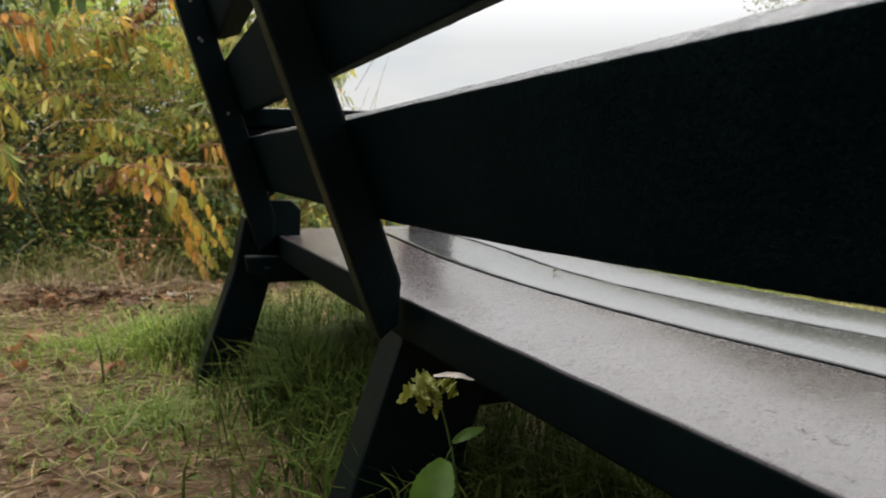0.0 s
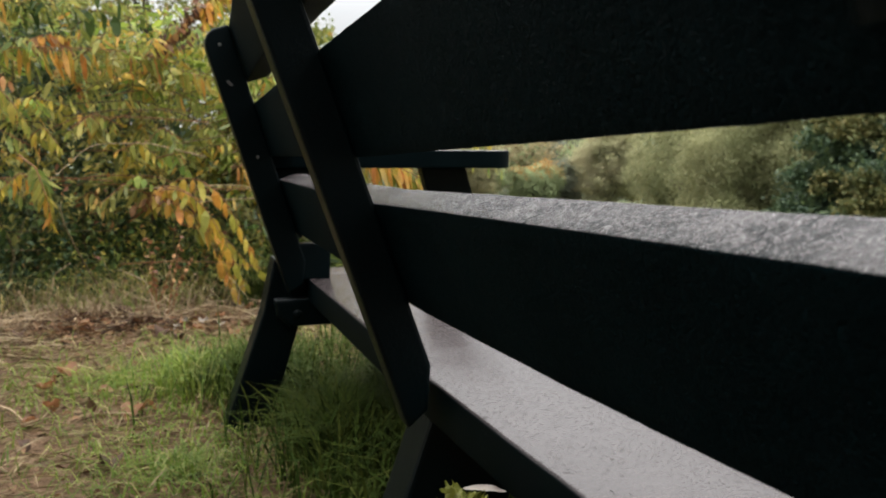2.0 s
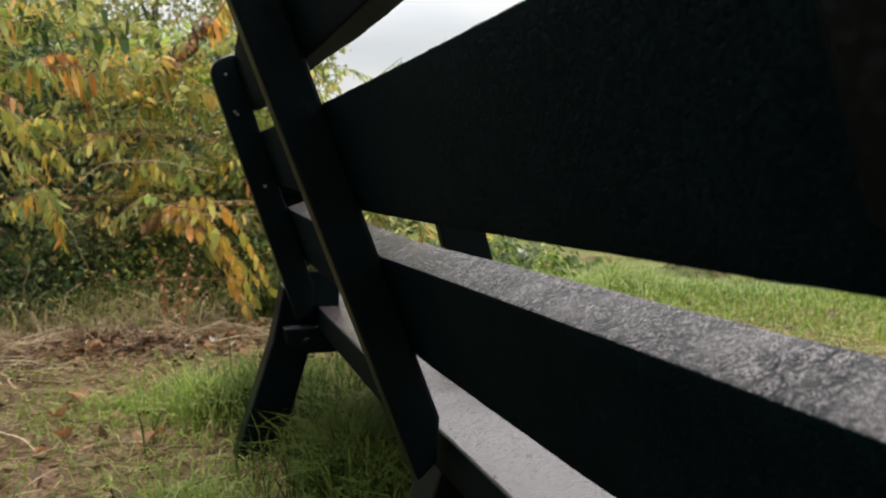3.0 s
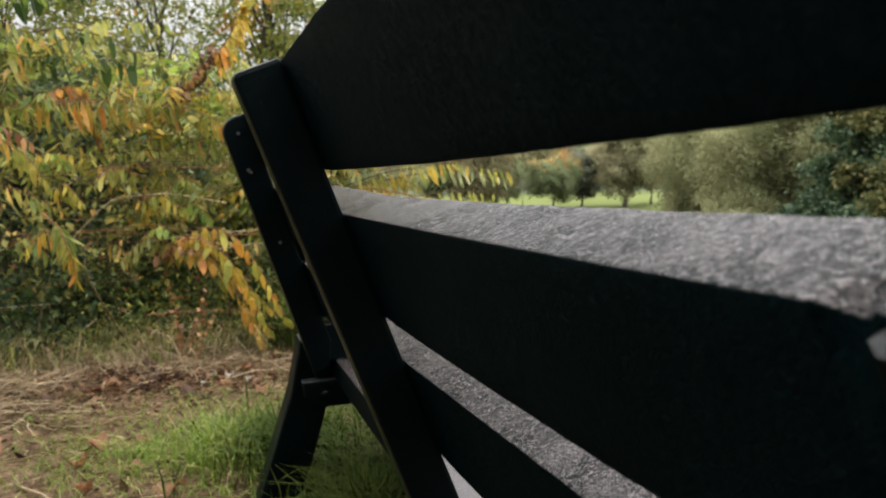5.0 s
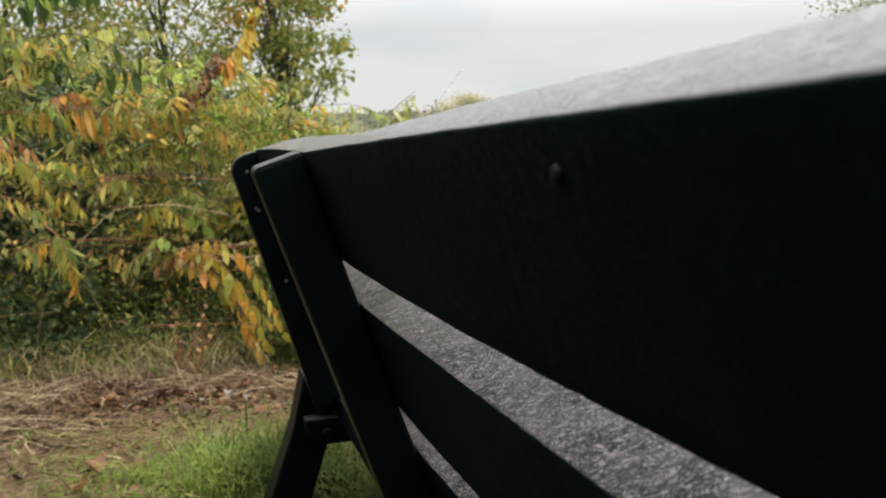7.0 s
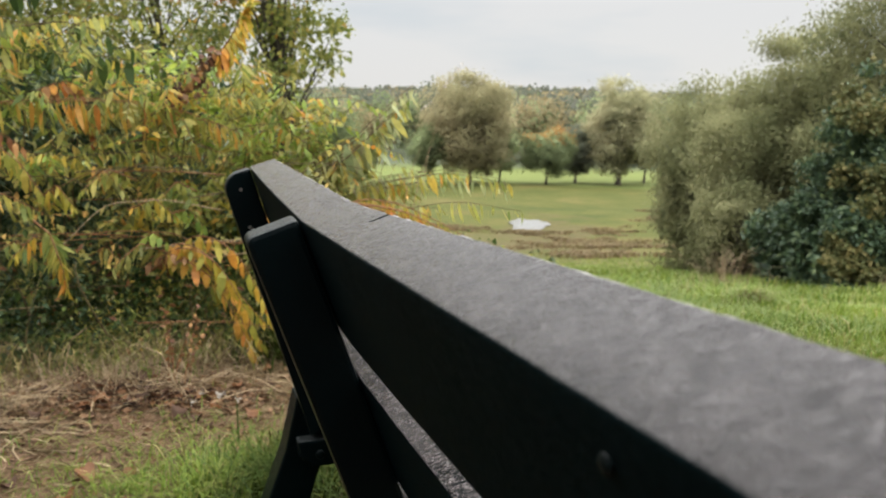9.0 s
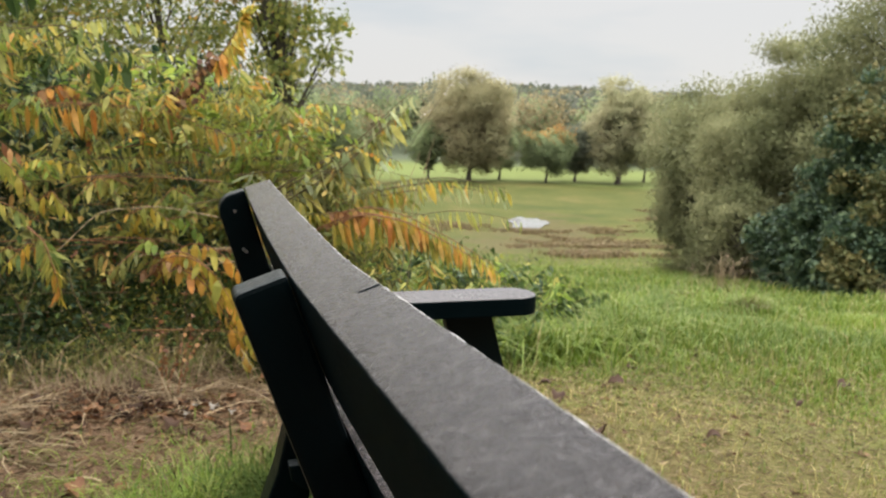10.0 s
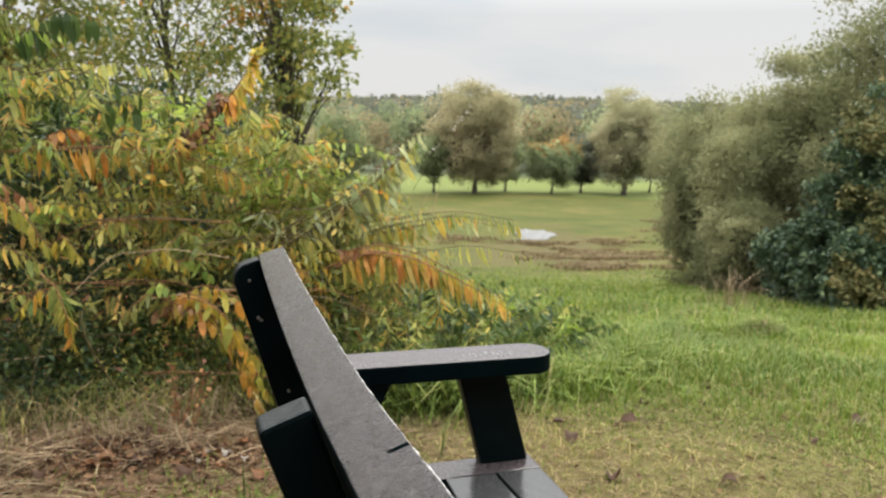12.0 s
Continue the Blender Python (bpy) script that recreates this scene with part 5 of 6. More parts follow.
def woods_far(name, label, mat, count, near, far, seed):
    """The wooded hills on the skyline."""
    rg = np.random.default_rng(seed)
    u = near * (far / near) ** rg.uniform(0, 1, count)
    w = rg.uniform(-0.3, 0.8, count) * u
    x, y = AX * u + AY * w, AY * u - AX * w
    k = np.repeat(np.arange(count), 46)
    v = unit(rg.normal(0, 1, (len(k), 3)))
    size = (5.0 + 0.004 * u)[k][:, None]
    p = np.column_stack([x, y, ground_z(x, y) + 7])[k] + v * rg.uniform(0.5, 1.0, (len(k), 1)) * size * [1.3, 1.3, 1.2]
    ln = rg.uniform(2.4, 4.2, len(p)) * size[:, 0] / 5
    tagged(leaves(name, p, rg.normal(0, 1, p.shape) + v, ln, ln * 0.45, mat, rg, simple=True, normals=0.6 * v + [0, -0.5, 0.5]), label, "woodland", kind="stuff")


woods_far("hill_woods", "green woodland on the far hills, coloured hazy", M_FARHAZE, 900, 400, 1900, 13)
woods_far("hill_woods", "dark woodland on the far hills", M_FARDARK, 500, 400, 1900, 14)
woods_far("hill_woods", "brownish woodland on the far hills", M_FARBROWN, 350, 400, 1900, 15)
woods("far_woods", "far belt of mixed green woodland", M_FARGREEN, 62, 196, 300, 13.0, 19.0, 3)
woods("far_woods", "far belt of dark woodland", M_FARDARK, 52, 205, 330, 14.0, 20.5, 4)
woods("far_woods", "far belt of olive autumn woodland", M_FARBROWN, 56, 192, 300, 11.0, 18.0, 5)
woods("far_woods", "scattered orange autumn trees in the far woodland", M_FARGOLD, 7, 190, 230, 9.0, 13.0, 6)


# pond and reeds in the valley
def pond(x, y, rx, ry, turn):
    z = z_at(x, y) + 0.12
    rim = []
    for i in range(60):
        a = 2 * math.pi * i / 60
        q = 1 + 0.14 * math.sin(3 * a + 0.6) + 0.09 * math.sin(7 * a) + 0.06 * math.sin(13 * a + 1)
        e, f = rx * q * math.cos(a), ry * q * math.sin(a)
        rim.append((x + e * math.cos(turn) - f * math.sin(turn), y + e * math.sin(turn) + f * math.cos(turn), z))
    m, n, l, p = material("pond_water", 0.24, 0.75)
    # milky grey base paints in part of the sky's reflection
    p.inputs["Base Color"].default_value = (0.14, 0.14, 0.135, 1)
    l.new(bump_node(n, l, noise_node(n, l, 2.0, 3).outputs[0], 0.8, 0.22).outputs[0], p.inputs["Normal"])
    bm = bmesh.new()
    bm.faces.new([bm.verts.new(q) for q in rim])
    w = part("water", bm, m)
    return tagged(w, "small pond with the pale sky's reflection partly in its colour", "pond", kind="structure")


pond(35.9, 78.0, 2.0, 4.6, radians(-25))
rg = np.random.default_rng(21)


def patch(cx, cy, rx, ry, count, seed):
    r = np.random.default_rng(seed)
    a, q = r.uniform(0, 2 * math.pi, count), np.abs(r.normal(0, 0.62, count))
    return np.column_stack([cx + rx * q * np.cos(a), cy + ry * q * np.sin(a)])


mid = np.concatenate([patch(34.5, 61.0, 6.5, 6.5, 62, 1), patch(28.0, 50.0, 4.0, 6.0, 70, 2), patch(27.0, 76.0, 3.0, 4.0, 26, 7), patch(41.0, 70.0, 4.0, 5.0, 22, 3), patch(22.0, 39.0, 3.0, 4.0, 40, 4), patch(38.0, 54.0, 3.0, 3.0, 9, 8), patch(33.0, 72.0, 3.0, 3.0, 40, 9), patch(46.0, 62.0, 1.6, 1.6, 8, 5), patch(60.0, 90.0, 3.0, 2.0, 14, 6), patch(52.0, 78.0, 5.0, 4.0, 10, 10)])
size = rg.uniform(0.3, 0.75, len(mid))
k = np.repeat(np.arange(len(mid)), 70)
xy = mid[k] + rg.normal(0, 1, (len(k), 2)) * size[k][:, None]
keep = ((xy[:, 0] - 35.9) / 1.9) ** 2 + ((xy[:, 1] - 78.0) / 4.2) ** 2 > 1
xy, k = xy[keep], k[keep]
tagged(blades("reeds", xy, rg.uniform(0.25, 0.7, len(xy)) * size[k], rg.uniform(0.02, 0.05, len(xy)), 0.8, M_REED, rg), "clumps of brown reeds and rushes round the pond", "reeds")

# ---- grass ----
def scatter(n, x0, x1, y0, y1, r):
    return np.column_stack([r.uniform(x0, x1, n), r.uniform(y0, y1, n)])


xy = scatter(36000, 0.55, 6.0, 0.6, 4.3, rg)
xy = xy[(AX * xy[:, 0] + AY * xy[:, 1] < 4.4) & (xy[:, 0] + 0.25 * np.sin(xy[:, 1] * 3) > 0.75)]
tagged(blades("short_grass", xy, rg.uniform(0.015, 0.055, len(xy)), rg.uniform(0.0012, 0.0028, len(xy)), 1.0, M_SHORT, rg), "short dry yellow-green turf before the bench", "grass")


def lush_field(n, u0, u1, w0, w1, h0, h1, width, r):
    u, w = np.exp(r.uniform(math.log(u0), math.log(u1), n)), r.uniform(w0, w1, n)
    w = w * u / u0
    xy = np.column_stack([AX * u + AY * w, AY * u - AX * w])
    clump = 0.68 + 0.3 * (np.sin(xy[:, 0] * 2.1 + 1.3 * np.sin(xy[:, 1])) * np.sin(xy[:, 1] * 2.4 + 0.8))
    return xy, r.uniform(h0, h1, n) * clump, width * r.uniform(0.6, 1.3, n) * np.sqrt(u / u0)


xy, h, wd = lush_field(60000, 3.0, 8.0, -1.1, 3.5, 0.06, 0.22, 0.0027, rg)
run = AX * xy[:, 0] + AY * xy[:, 1] + 0.18 * np.sin(3.1 * xy[:, 0]) + 0.1 * np.sin(7.3 * xy[:, 0] + 2.0)
h *= np.clip((run - 2.95) / 1.1, 0.16, 1.0)           # it grows taller away from the trodden turf
ok = ~((xy[:, 0] < 0.9) & (xy[:, 1] > 3.3)) & (xy[:, 0] > 0.2) & ~((xy[:, 0] < 1.45) & (xy[:, 1] < 3.3))
tagged(blades("meadow_grass", xy[ok], h[ok], wd[ok], 0.8, M_LUSH, rg), "long lush green grass at the brow of the slope", "grass")
xy, h, wd = lush_field(48000, 8.0, 46.0, -2.0, 7.0, 0.10, 0.28, 0.006, rg)
tagged(blades("meadow_grass", xy, h, wd, 0.8, M_LUSH, rg), "long green grass down the slope", "grass")
# green tufts round the feet of the bench, and under it, coloured dark for its shade
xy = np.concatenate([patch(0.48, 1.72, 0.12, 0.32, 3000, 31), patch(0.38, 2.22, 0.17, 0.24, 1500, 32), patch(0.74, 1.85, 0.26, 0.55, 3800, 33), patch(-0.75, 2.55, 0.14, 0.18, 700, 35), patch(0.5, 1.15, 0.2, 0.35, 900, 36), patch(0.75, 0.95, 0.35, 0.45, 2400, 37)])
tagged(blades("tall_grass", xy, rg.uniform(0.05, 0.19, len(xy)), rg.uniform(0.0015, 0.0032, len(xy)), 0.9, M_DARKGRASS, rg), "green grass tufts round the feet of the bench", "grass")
xy = np.concatenate([patch(0.0, 2.4, 0.7, 0.6, 1700, 41), patch(0.15, 1.7, 0.4, 0.5, 1500, 42), patch(0.25, 2.45, 0.3, 0.35, 900, 43)])
tagged(blades("sparse_grass", xy, rg.uniform(0.02, 0.075, len(xy)), rg.uniform(0.001, 0.002, len(xy)), 1.5, M_LUSH, rg), "thin grass growing through the trodden earth", "grass")


xy = np.concatenate([scatter(260, -1.6, 0.3, 3.0, 3.7, rg), patch(-0.75, 3.25, 0.35, 0.14, 420, 45), patch(-0.1, 3.25, 0.3, 0.12, 240, 46), patch(0.0, 3.48, 0.40, 0.10, 200, 65)])
tagged(blades("dry_grass", xy, rg.uniform(0.04, 0.17, len(xy)), rg.uniform(0.0008, 0.0016, len(xy)), 2.2, M_STRAW, rg), "tangled dry grass along the clearing's edge", "grass")
xy = scatter(560, -0.75, 0.42, 3.42, 3.72, rg)
tagged(blades("tall_grass", xy, rg.uniform(0.08, 0.30, len(xy)), rg.uniform(0.0010, 0.0020, len(xy)), 1.7, M_SHORT, rg), "thin yellow-green grass beneath the shrubs", "grass")
xy = scatter(300, -0.95, 0.42, 3.40, 3.72, rg)
tagged(blades("dry_grass", xy, rg.uniform(0.10, 0.32, len(xy)), rg.uniform(0.0008, 0.0016, len(xy)), 2.0, M_STRAW, rg), "bent dry stalks beneath the shrubs", "grass")
xy = np.concatenate([patch(-1.15, 2.35, 0.22, 0.3, 900, 47), patch(0.0, 3.3, 0.5, 0.12, 70, 48), patch(-0.2, 3.5, 0.5, 0.1, 120, 66), patch(-0.75, 3.2, 0.2, 0.2, 260, 49), patch(0.18, 2.3, 0.12, 0.2, 500, 50)])
tagged(blades("tall_grass", xy, rg.uniform(0.04, 0.15, len(xy)), rg.uniform(0.0012, 0.0026, len(xy)), 0.9, M_LUSH, rg), "fresh green grass tufts on the trodden earth", "grass")

xy = np.concatenate([patch(1.75, 3.45, 0.45, 0.35, 260, 91), patch(2.3, 3.75, 0.6, 0.35, 170, 92), patch(1.2, 3.30, 0.3, 0.2, 160, 93)])
tagged(blades("tall_grass", xy, rg.uniform(0.14, 0.34, len(xy)), rg.uniform(0.0022, 0.0045, len(xy)), 1.6, M_LUSH, rg), "long bent broad-bladed grass beside the armrest", "grass")


def tussock(x, y, r, h, count, mat, label):
    g = np.random.default_rng(int(x * 100 + y * 10))
    p = patch(x, y, r, r * 0.8, count, int(x * 31 + 7))
    hh = h * (1 - 0.5 * ((p[:, 0] - x) ** 2 + (p[:, 1] - y) ** 2) / r ** 2).clip(0.2, 1) * g.uniform(0.6, 1.1, count)
    return tagged(blades("tussock", p, hh, g.uniform(0.002, 0.004, count), 0.9, mat, g), label, "grass tussock")


tussock(4.55, 5.45, 0.30, 0.24, 900, M_LUSH, "green grass tussock in the meadow")
tussock(4.50, 5.40, 0.24, 0.22, 260, M_STRAW, "dry blades among the tussock")
tussock(5.3, 7.4, 0.30, 0.20, 120, M_STRAW, "dry straw-coloured grass tussock on the slope")
tussock(6.6, 8.4, 0.55, 0.75, 90, M_STRAW, "tall dry stalks at the foot of the thicket")
tussock(8.3, 7.2, 0.45, 0.40, 260, M_STRAW, "dry grass at the foot of the thicket")
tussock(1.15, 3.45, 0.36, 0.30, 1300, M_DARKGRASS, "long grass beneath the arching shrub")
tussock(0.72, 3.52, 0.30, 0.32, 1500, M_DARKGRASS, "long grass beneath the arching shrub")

# dead straw lying on the earth
n = 11000
xy = np.concatenate([scatter(n, -1.9, 0.95, 1.2, 3.5, rg), scatter(14000, 0.9, 3.6, 1.2, 3.5, rg), patch(-0.6, 0.6, 1.6, 1.3, 4000, 61), patch(-1.9, 2.4, 1.0, 1.0, 1500, 62)])
n = len(xy)
p = np.column_stack([xy, ground_z(xy[:, 0], xy[:, 1]) + rg.uniform(0.002, 0.02, n)])
a = rg.uniform(0, 2 * math.pi, n)
d = np.column_stack([np.cos(a), np.sin(a), rg.normal(0.03, 0.13, n)])
ln = rg.uniform(0.03, 0.16, n) * np.where(xy[:, 0] > 0.95, 0.42, 0.7)
tagged(leaves("straw", p, d, ln, rg.uniform(0.0008, 0.0022, n), M_STRAW, rg, simple=True, curl=0.08), "dead straw and stalks strewn over the earth", "straw", kind="stuff")
xy = np.concatenate([patch(-0.45, 3.12, 0.30, 0.14, 230, 71), patch(-0.55, 2.8, 0.4, 0.3, 230, 72), patch(0.15, 3.1, 0.25, 0.14, 90, 73)])
n = len(xy)
p = np.column_stack([xy, ground_z(xy[:, 0], xy[:, 1]) + rg.uniform(0.004, 0.05, n)])
a = rg.normal(0.0, 0.8, n) + np.where(rg.uniform(0, 1, n) < 0.5, 0, math.pi)
d = np.column_stack([np.cos(a), np.sin(a), rg.normal(0.06, 0.2, n)])
tagged(leaves("straw", p, d, rg.uniform(0.08, 0.26, n), rg.uniform(0.0010, 0.0022, n), M_STRAW, rg, curl=0.12), "loose heap of long pale straw at the clearing's edge", "straw", kind="stuff")
xy = np.concatenate([scatter(2600, -1.9, 0.9, 1.1, 3.5, rg), scatter(330, 0.9, 3.4, 1.1, 3.5, rg), patch(-0.6, 0.6, 1.6, 1.3, 900, 63), patch(-1.9, 2.4, 1.0, 1.0, 500, 64), patch(-0.25, 3.05, 0.45, 0.25, 900, 51), patch(0.25, 2.95, 0.3, 0.2, 350, 52)])
n = len(xy)
p = np.column_stack([xy, ground_z(xy[:, 0], xy[:, 1]) + 0.006])
tagged(leaves("leaf_litter", p, rg.normal(0, 1, (n, 3)) * [1, 1, 0.25], rg.uniform(0.015, 0.045, n), rg.uniform(0.005, 0.014, n), M_LITTER, rg, simple=True, curl=0.3), "small brown leaf litter on the earth", "leaf litter", kind="stuff")

xy = np.concatenate([patch(-0.15, 3.20, 0.22, 0.08, 420, 81), patch(0.02, 3.02, 0.25, 0.07, 380, 82), patch(-0.6, 2.85, 0.25, 0.10, 200, 83)])
n = len(xy)
p = np.column_stack([xy, ground_z(xy[:, 0], xy[:, 1]) + rg.uniform(0.005, 0.022, n)])
tagged(leaves("leaf_litter", p, rg.normal(0, 1, (n, 3)) * [1, 1, 0.35], rg.uniform(0.015, 0.05, n), rg.uniform(0.006, 0.014, n), M_DEADLEAF, rg, simple=True, curl=0.3), "dark rotting leaves heaped on the earth", "leaf litter", kind="stuff")


def fallen_leaf_mesh(seed):
    r = random.Random(seed)
    bm = bmesh.new()
    L, W = 0.075, 0.03
    rows = []
    for i in range(7):
        t = i / 6
        w = W * math.sin(math.pi * min(1, t * 0.96 + 0.04)) ** 0.8 * (1 + 0.18 * math.sin(9 * t + seed))
        lift = 0.020 * math.sin(3.2 * t + r.random()) + 0.012 * r.random()
        rows.append([bm.verts.new((-w, (t - 0.5) * L, lift + 0.45 * w)), bm.verts.new((0, (t - 0.5) * L, lift - 0.1 * w)), bm.verts.new((w, (t - 0.5) * L, lift + 0.6 * w))])
    for a, b in zip(rows, rows[1:]):
        for i in range(2):
            bm.faces.new((a[i], a[i + 1], b[i + 1], b[i]))
    me = bpy.data.meshes.new("fallen_leaf")
    bm.to_mesh(me)
    bm.free()
    me.materials.append(M_DEADLEAF)
    me.shade_smooth()
    return me


kinds = [fallen_leaf_mesh(k) for k in range(4)]
rr = random.Random(8)
spots = [(1.76, 2.89), (1.44, 2.43), (2.73, 2.72), (2.38, 2.59), (1.49, 2.96), (0.17, 2.80), (0.21, 2.74), (0.12, 2.86), (0.18, 2.37), (-0.3, 2.45), (0.05, 2.3), (0.02, 1.75), (-0.15, 1.9)]
spots += [(rr.uniform(-1.2, 3.4), rr.uniform(1.4, 3.3)) for _ in range(26)]
for i, (x, y) in enumerate(spots):
    ob = new("fallen_leaf", kinds[i % 4])
    s = rr.uniform(0.45, 0.95) + (0.12 if i < 5 else 0.0)
    ob.matrix_world = pose(x, y, z_at(x, y) + 0.006, rr.uniform(-15, 15), rr.uniform(-15, 15), rr.uniform(0, 360)) @ Matrix.Diagonal((s, s, s, 1))
    tagged(ob, "curled brown fallen leaf lying on the ground", "leaf", "fallen leaves")


crumb = new("leaf_scrap", kinds[1])
crumb.matrix_world = pose(0.738, 1.141, seat_z(1.141) + 0.002, 0, 0, 30) @ Matrix.Diagonal((0.17, 0.2, 0.12, 1))
tagged(crumb, "small dry leaf scrap lying on the bench seat", "leaf")


# pale curled leaves beside the withered dock
bleached = kinds[3].copy()
bleached.materials.clear()
bleached.materials.append(M_BLEACHED)
for x, y, q in ((0.20, 2.99, 0.55), (0.26, 2.96, 0.6), (0.17, 2.94, 0.4), (0.31, 2.92, 0.4)):
    ob = new("fallen_leaf", bleached)
    ob.matrix_world = pose(x, y, z_at(x, y) + 0.008, rr.uniform(-25, 25), rr.uniform(-25, 25), rr.uniform(0, 360)) @ Matrix.Diagonal((q, q, q, 1))
    tagged(ob, "bleached pale dry leaf on the trodden earth", "leaf", "fallen leaves")


# russet leaves and sticks on the trodden earth
russet = kinds[2].copy()
russet.materials.clear()
russet.materials.append(M_RUSTLEAF)
for i in range(30):
    x, y = rr.uniform(-1.2, 0.45), rr.uniform(2.0, 3.35)
    ob = new("fallen_leaf", russet)
    q = rr.uniform(0.5, 0.9)
    ob.matrix_world = pose(x, y, z_at(x, y) + 0.008, rr.uniform(-25, 25), rr.uniform(-25, 25), rr.uniform(0, 360)) @ Matrix.Diagonal((q, q, q, 1))
    tagged(ob, "russet fallen leaf on the trodden earth", "leaf", "fallen leaves")


# the seedling that grows up beneath the seat
def seedling(y):
    ob = tagged(new("seedling"), "small weed with crumpled yellow-green top leaves beside the bench", "weed")
    line = smooth_line([(0.446, y, z_at(0.446, y) - 0.01), (0.434, y, 0.12), (0.429, y, 0.18), (0.420, y, 0.235), (0.400, y, 0.306)], 16)
    raw_mesh("stem", *tubes([np.column_stack([line, np.linspace(0.0019, 0.0010, 16)])], 6), M_DEEPLEAF, ob, True)
    raw_mesh("leaf_stalk", *tubes([[(0.421, y, 0.232, 0.001), (0.416, y - 0.004, 0.229, 0.001), (0.411, y - 0.008, 0.223, 0.0008)]], 5), M_DEEPLEAF, ob, True)
    for root, tip, W, crumple, mat in (((0.411, -0.008, 0.223), (0.372, -0.022, 0.166), 0.024, 0.0, M_SEEDLING), ((0.421, 0, 0.237), (0.453, -0.01, 0.252), 0.0065, 0.1, M_SEEDLING),
                                       ((0.401, -0.002, 0.307), (0.356, -0.012, 0.288), 0.0085, 0.9, M_YOUNGLEAF), ((0.400, -0.004, 0.304), (0.379, -0.016, 0.277), 0.0105, 1.1, M_YOUNGLEAF),
                                       ((0.401, -0.004, 0.302), (0.397, -0.014, 0.268), 0.0055, 0.6, M_YOUNGLEAF), ((0.403, -0.003, 0.305), (0.419, -0.014, 0.289), 0.0100, 1.1, M_YOUNGLEAF),
                                       ((0.400, 0.0, 0.309), (0.443, -0.004, 0.301), 0.0036, 0.2, M_FLUFF), ((0.400, 0.004, 0.306), (0.385, 0.02, 0.300), 0.006, 0.9, M_YOUNGLEAF)):
        q, e = np.array(root) + [0, y, 0], np.array(tip) + [0, y, 0]
        d = e - q
        L = np.linalg.norm(d)
        d = d / L
        side = unit(np.cross(d, (0, -0.75, 0.66)))
        up = np.cross(side, d)
        bm = bmesh.new()
        rows = []
        for i in range(29):
            t = i / 28
            w = W * math.sin(math.pi * (t * 0.93 + 0.06)) ** 0.75 * (1 + (0.30 * crumple + 0.03) * (i % 3 - 1))
            kink = crumple * 0.0045 * math.sin(17 * t + 40 * root[0])
            c = q + d * L * t + up * (0.14 * L * math.sin(math.pi * t) + kink)
            rows.append([bm.verts.new(c + side * w * f * (0.85 + crumple * 0.25 * math.sin(13 * t + 5 * f)) + up * (0.22 * w * abs(f) + crumple * 0.45 * w * math.sin(15 * t + 4 * f))) for f in (-1, -0.5, 0, 0.5, 1)])
        for r0, r1 in zip(rows, rows[1:]):
            for i in range(4):
                bm.faces.new((r0[i], r0[i + 1], r1[i + 1], r1[i]))
        part("leaf", bm, mat, ob).data.shade_smooth()
    return ob


seedling(0.79)


# bare canes that arch through the shrubs, and dead stalks on the earth
def cane(points, r0, r1, mat, label, name="cane"):
    t = np.linspace(0, 1, len(points))
    s = np.linspace(0, 1, 16)
    p = np.array(points, float)
    q = np.column_stack([np.interp(s, t, p[:, i]) for i in range(3)])
    q[1:-1] = (q[:-2] + 2 * q[1:-1] + q[2:]) / 4
    ob = raw_mesh(name, *tubes([np.column_stack([q, np.linspace(r0, r1, 16)])], 6), mat, None, True)
    return tagged(ob, label, "twig", "bare canes")


rg = np.random.default_rng(5)
for i in range(26):
    x, y = rg.uniform(-1.0, 0.4), rg.uniform(3.5, 3.85)
    z, ln, hgt = rg.uniform(0.12, 0.75), rg.uniform(0.45, 0.95), rg.uniform(0.0, 0.07)
    dx, dy = ln * rg.choice([-1, 1]), rg.uniform(-0.3, 0.2)
    cane([(x, y, z), (x + dx * 0.35, y + dy * 0.4, z + hgt), (x + dx * 0.7, y + dy * 0.7, z + hgt * 0.9), (x + dx, y + dy, max(0.02, z - rg.uniform(0.0, 0.15)))], 0.0030, 0.0012, (M_REDSTEM, M_STEM, M_REDSTEM, M_STEM, M_PALESTEM)[i % 5], "thin bare brown cane arching through the shrubs")
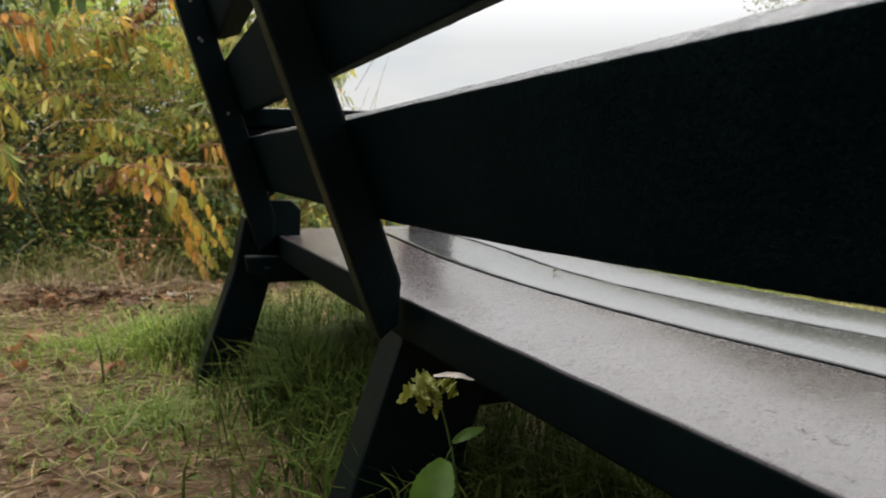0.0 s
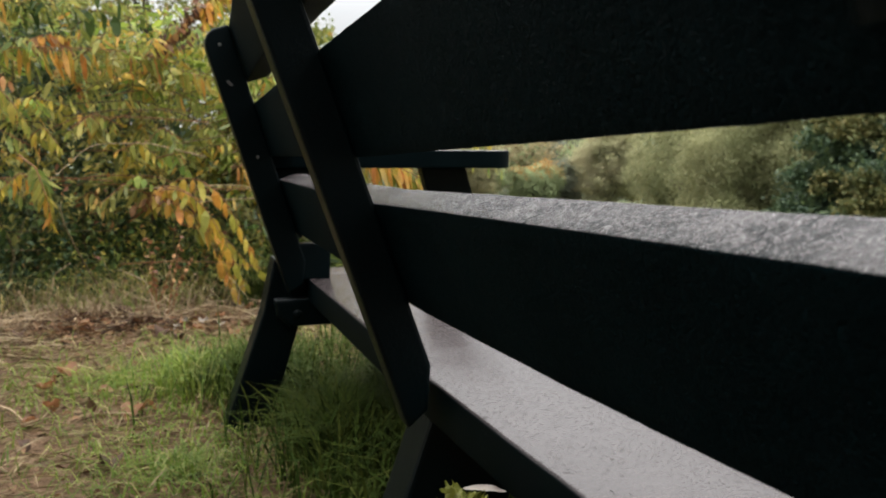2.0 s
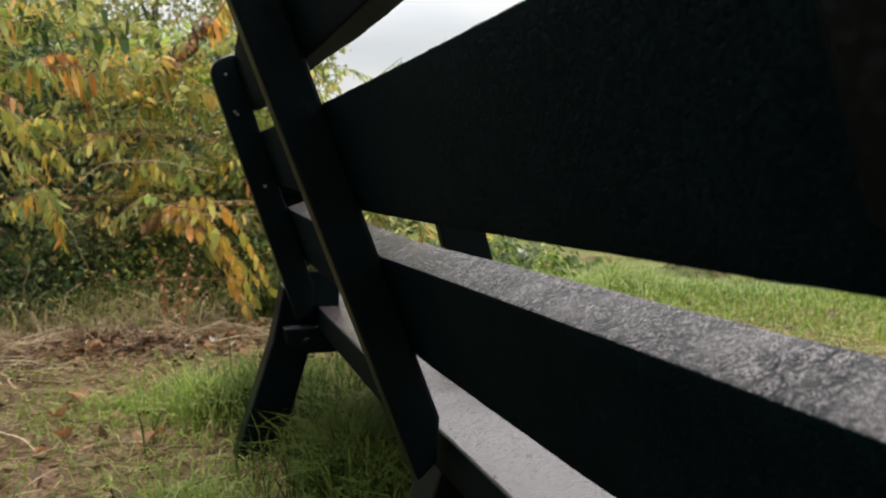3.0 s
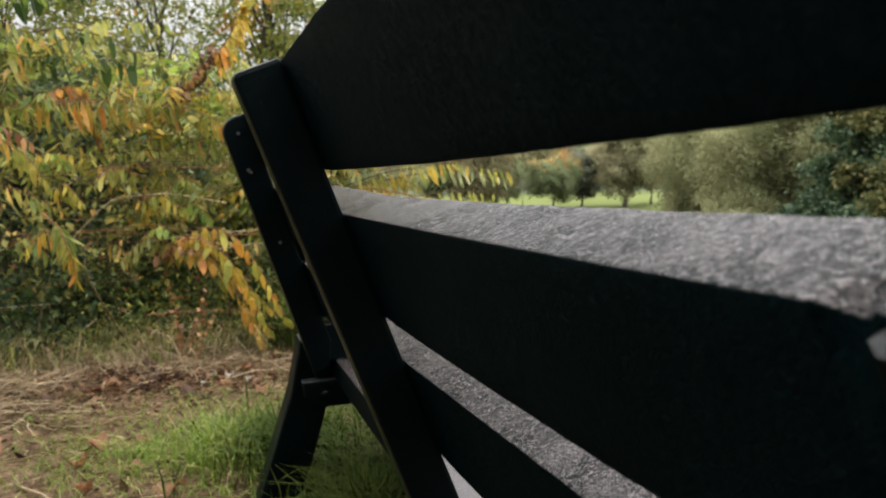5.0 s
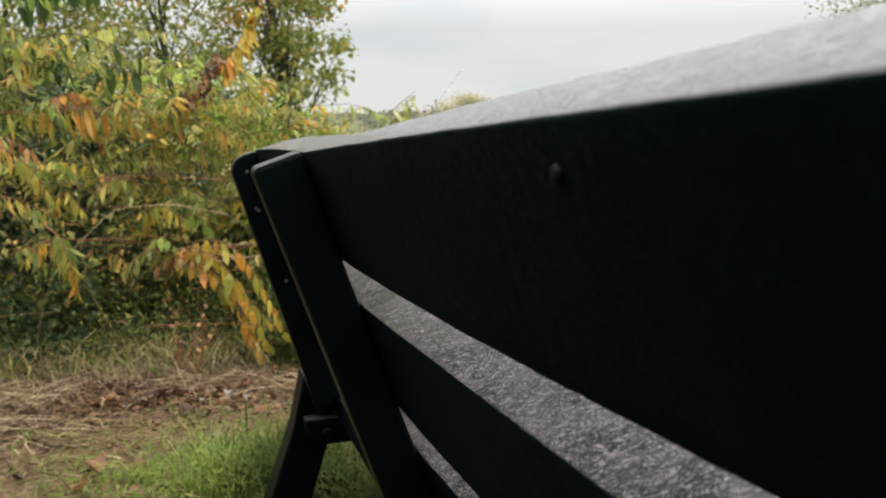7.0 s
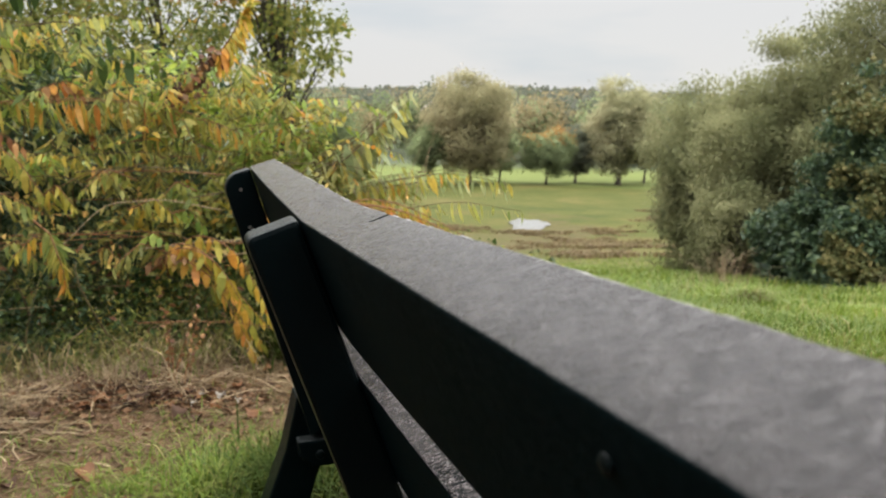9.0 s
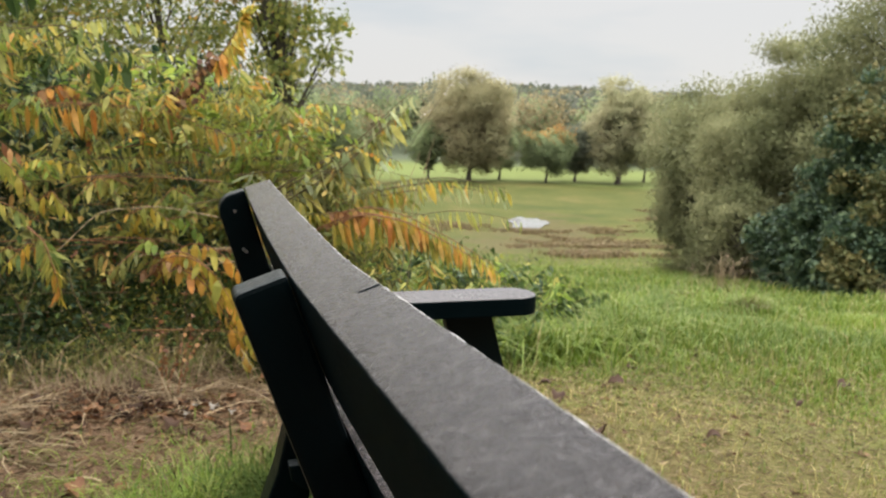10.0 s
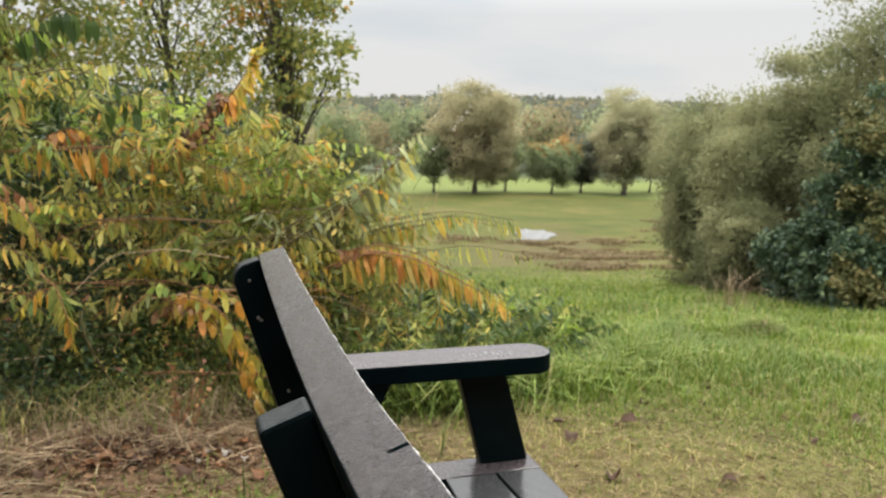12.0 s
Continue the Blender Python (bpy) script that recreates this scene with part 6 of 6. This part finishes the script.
for i in range(16):
    x, y = rg.uniform(-0.9, 0.6), rg.uniform(2.9, 3.45)
    z = z_at(x, y)
    a, ln = rg.uniform(0, 6.28), rg.uniform(0.08, 0.30)
    up = rg.uniform(0.02, 0.22)
    cane([(x, y, z), (x + 0.4 * ln * math.cos(a), y + 0.4 * ln * math.sin(a), z + up * 0.8), (x + ln * math.cos(a), y + ln * math.sin(a), z + up)], 0.003, 0.0012, M_PALESTEM, "dead stalk standing in the litter", "dead_stalk")
for i in range(20):
    x, y = rg.uniform(-1.4, 0.3), rg.uniform(2.0, 3.4)
    a, ln = rg.uniform(0, 6.28), rg.uniform(0.12, 0.42)
    pts = []
    for f in (0.0, 0.35, 0.7, 1.0):
        px, py = x + f * ln * math.cos(a) + rg.normal(0, 0.01), y + f * ln * math.sin(a) + rg.normal(0, 0.01)
        pts.append((px, py, z_at(px, py) + 0.006 + 0.02 * f * rg.uniform(0, 1)))
    cane(pts, 0.004, 0.0018, M_STEM if i % 3 else M_PALESTEM, "fallen stick lying on the trodden earth", "stick")
# dark-leaved weed at the edge of the long grass
sp = []
for _ in range(12):
    a = rg.uniform(0, 6.28)
    sp.append(((2.14 + rg.normal(0, 0.05), 4.20 + rg.normal(0, 0.05), z_at(2.0, 4.2)), (0.5 * math.cos(a), 0.5 * math.sin(a), 1.0), rg.uniform(0.34, 0.60), 0.38, 13, 0.10, 1.1, 0.35))
shrub(rg, "dock_weed", "dark green broad-leaved weed in the long grass", sp, M_DEEPLEAF, M_STEM, 0.19, "weed")

for x, y, r, h in ((2.0, 3.55, 0.22, 0.26), (2.3, 3.75, 0.25, 0.28), (1.7, 3.45, 0.22, 0.28), (2.45, 4.05, 0.25, 0.34), (1.75, 3.95, 0.30, 0.36), (2.9, 4.4, 0.25, 0.30), (1.45, 3.65, 0.28, 0.30), (3.3, 4.9, 0.3, 0.30)):
    tussock(x, y, r, h, 300, M_LUSH, "tall clump of lush green grass at the meadow's edge")

# dry seed stalks that stand above the arching shrub
for i in range(7):
    x, y = 0.95 + 0.05 * i + rg.normal(0, 0.02), 3.85 + rg.normal(0, 0.05)
    z = z_at(x, y)
    top = 0.86 + rg.uniform(0.0, 0.22)
    cane([(x - 0.12, y, z), (x - 0.06, y, z + 0.5 * top), (x, y, z + 0.85 * top), (x + 0.05, y - 0.02, z + top)], 0.0022, 0.0008, M_PALESTEM, "dry seed stalk standing above the shrubs", "seed_stalk")
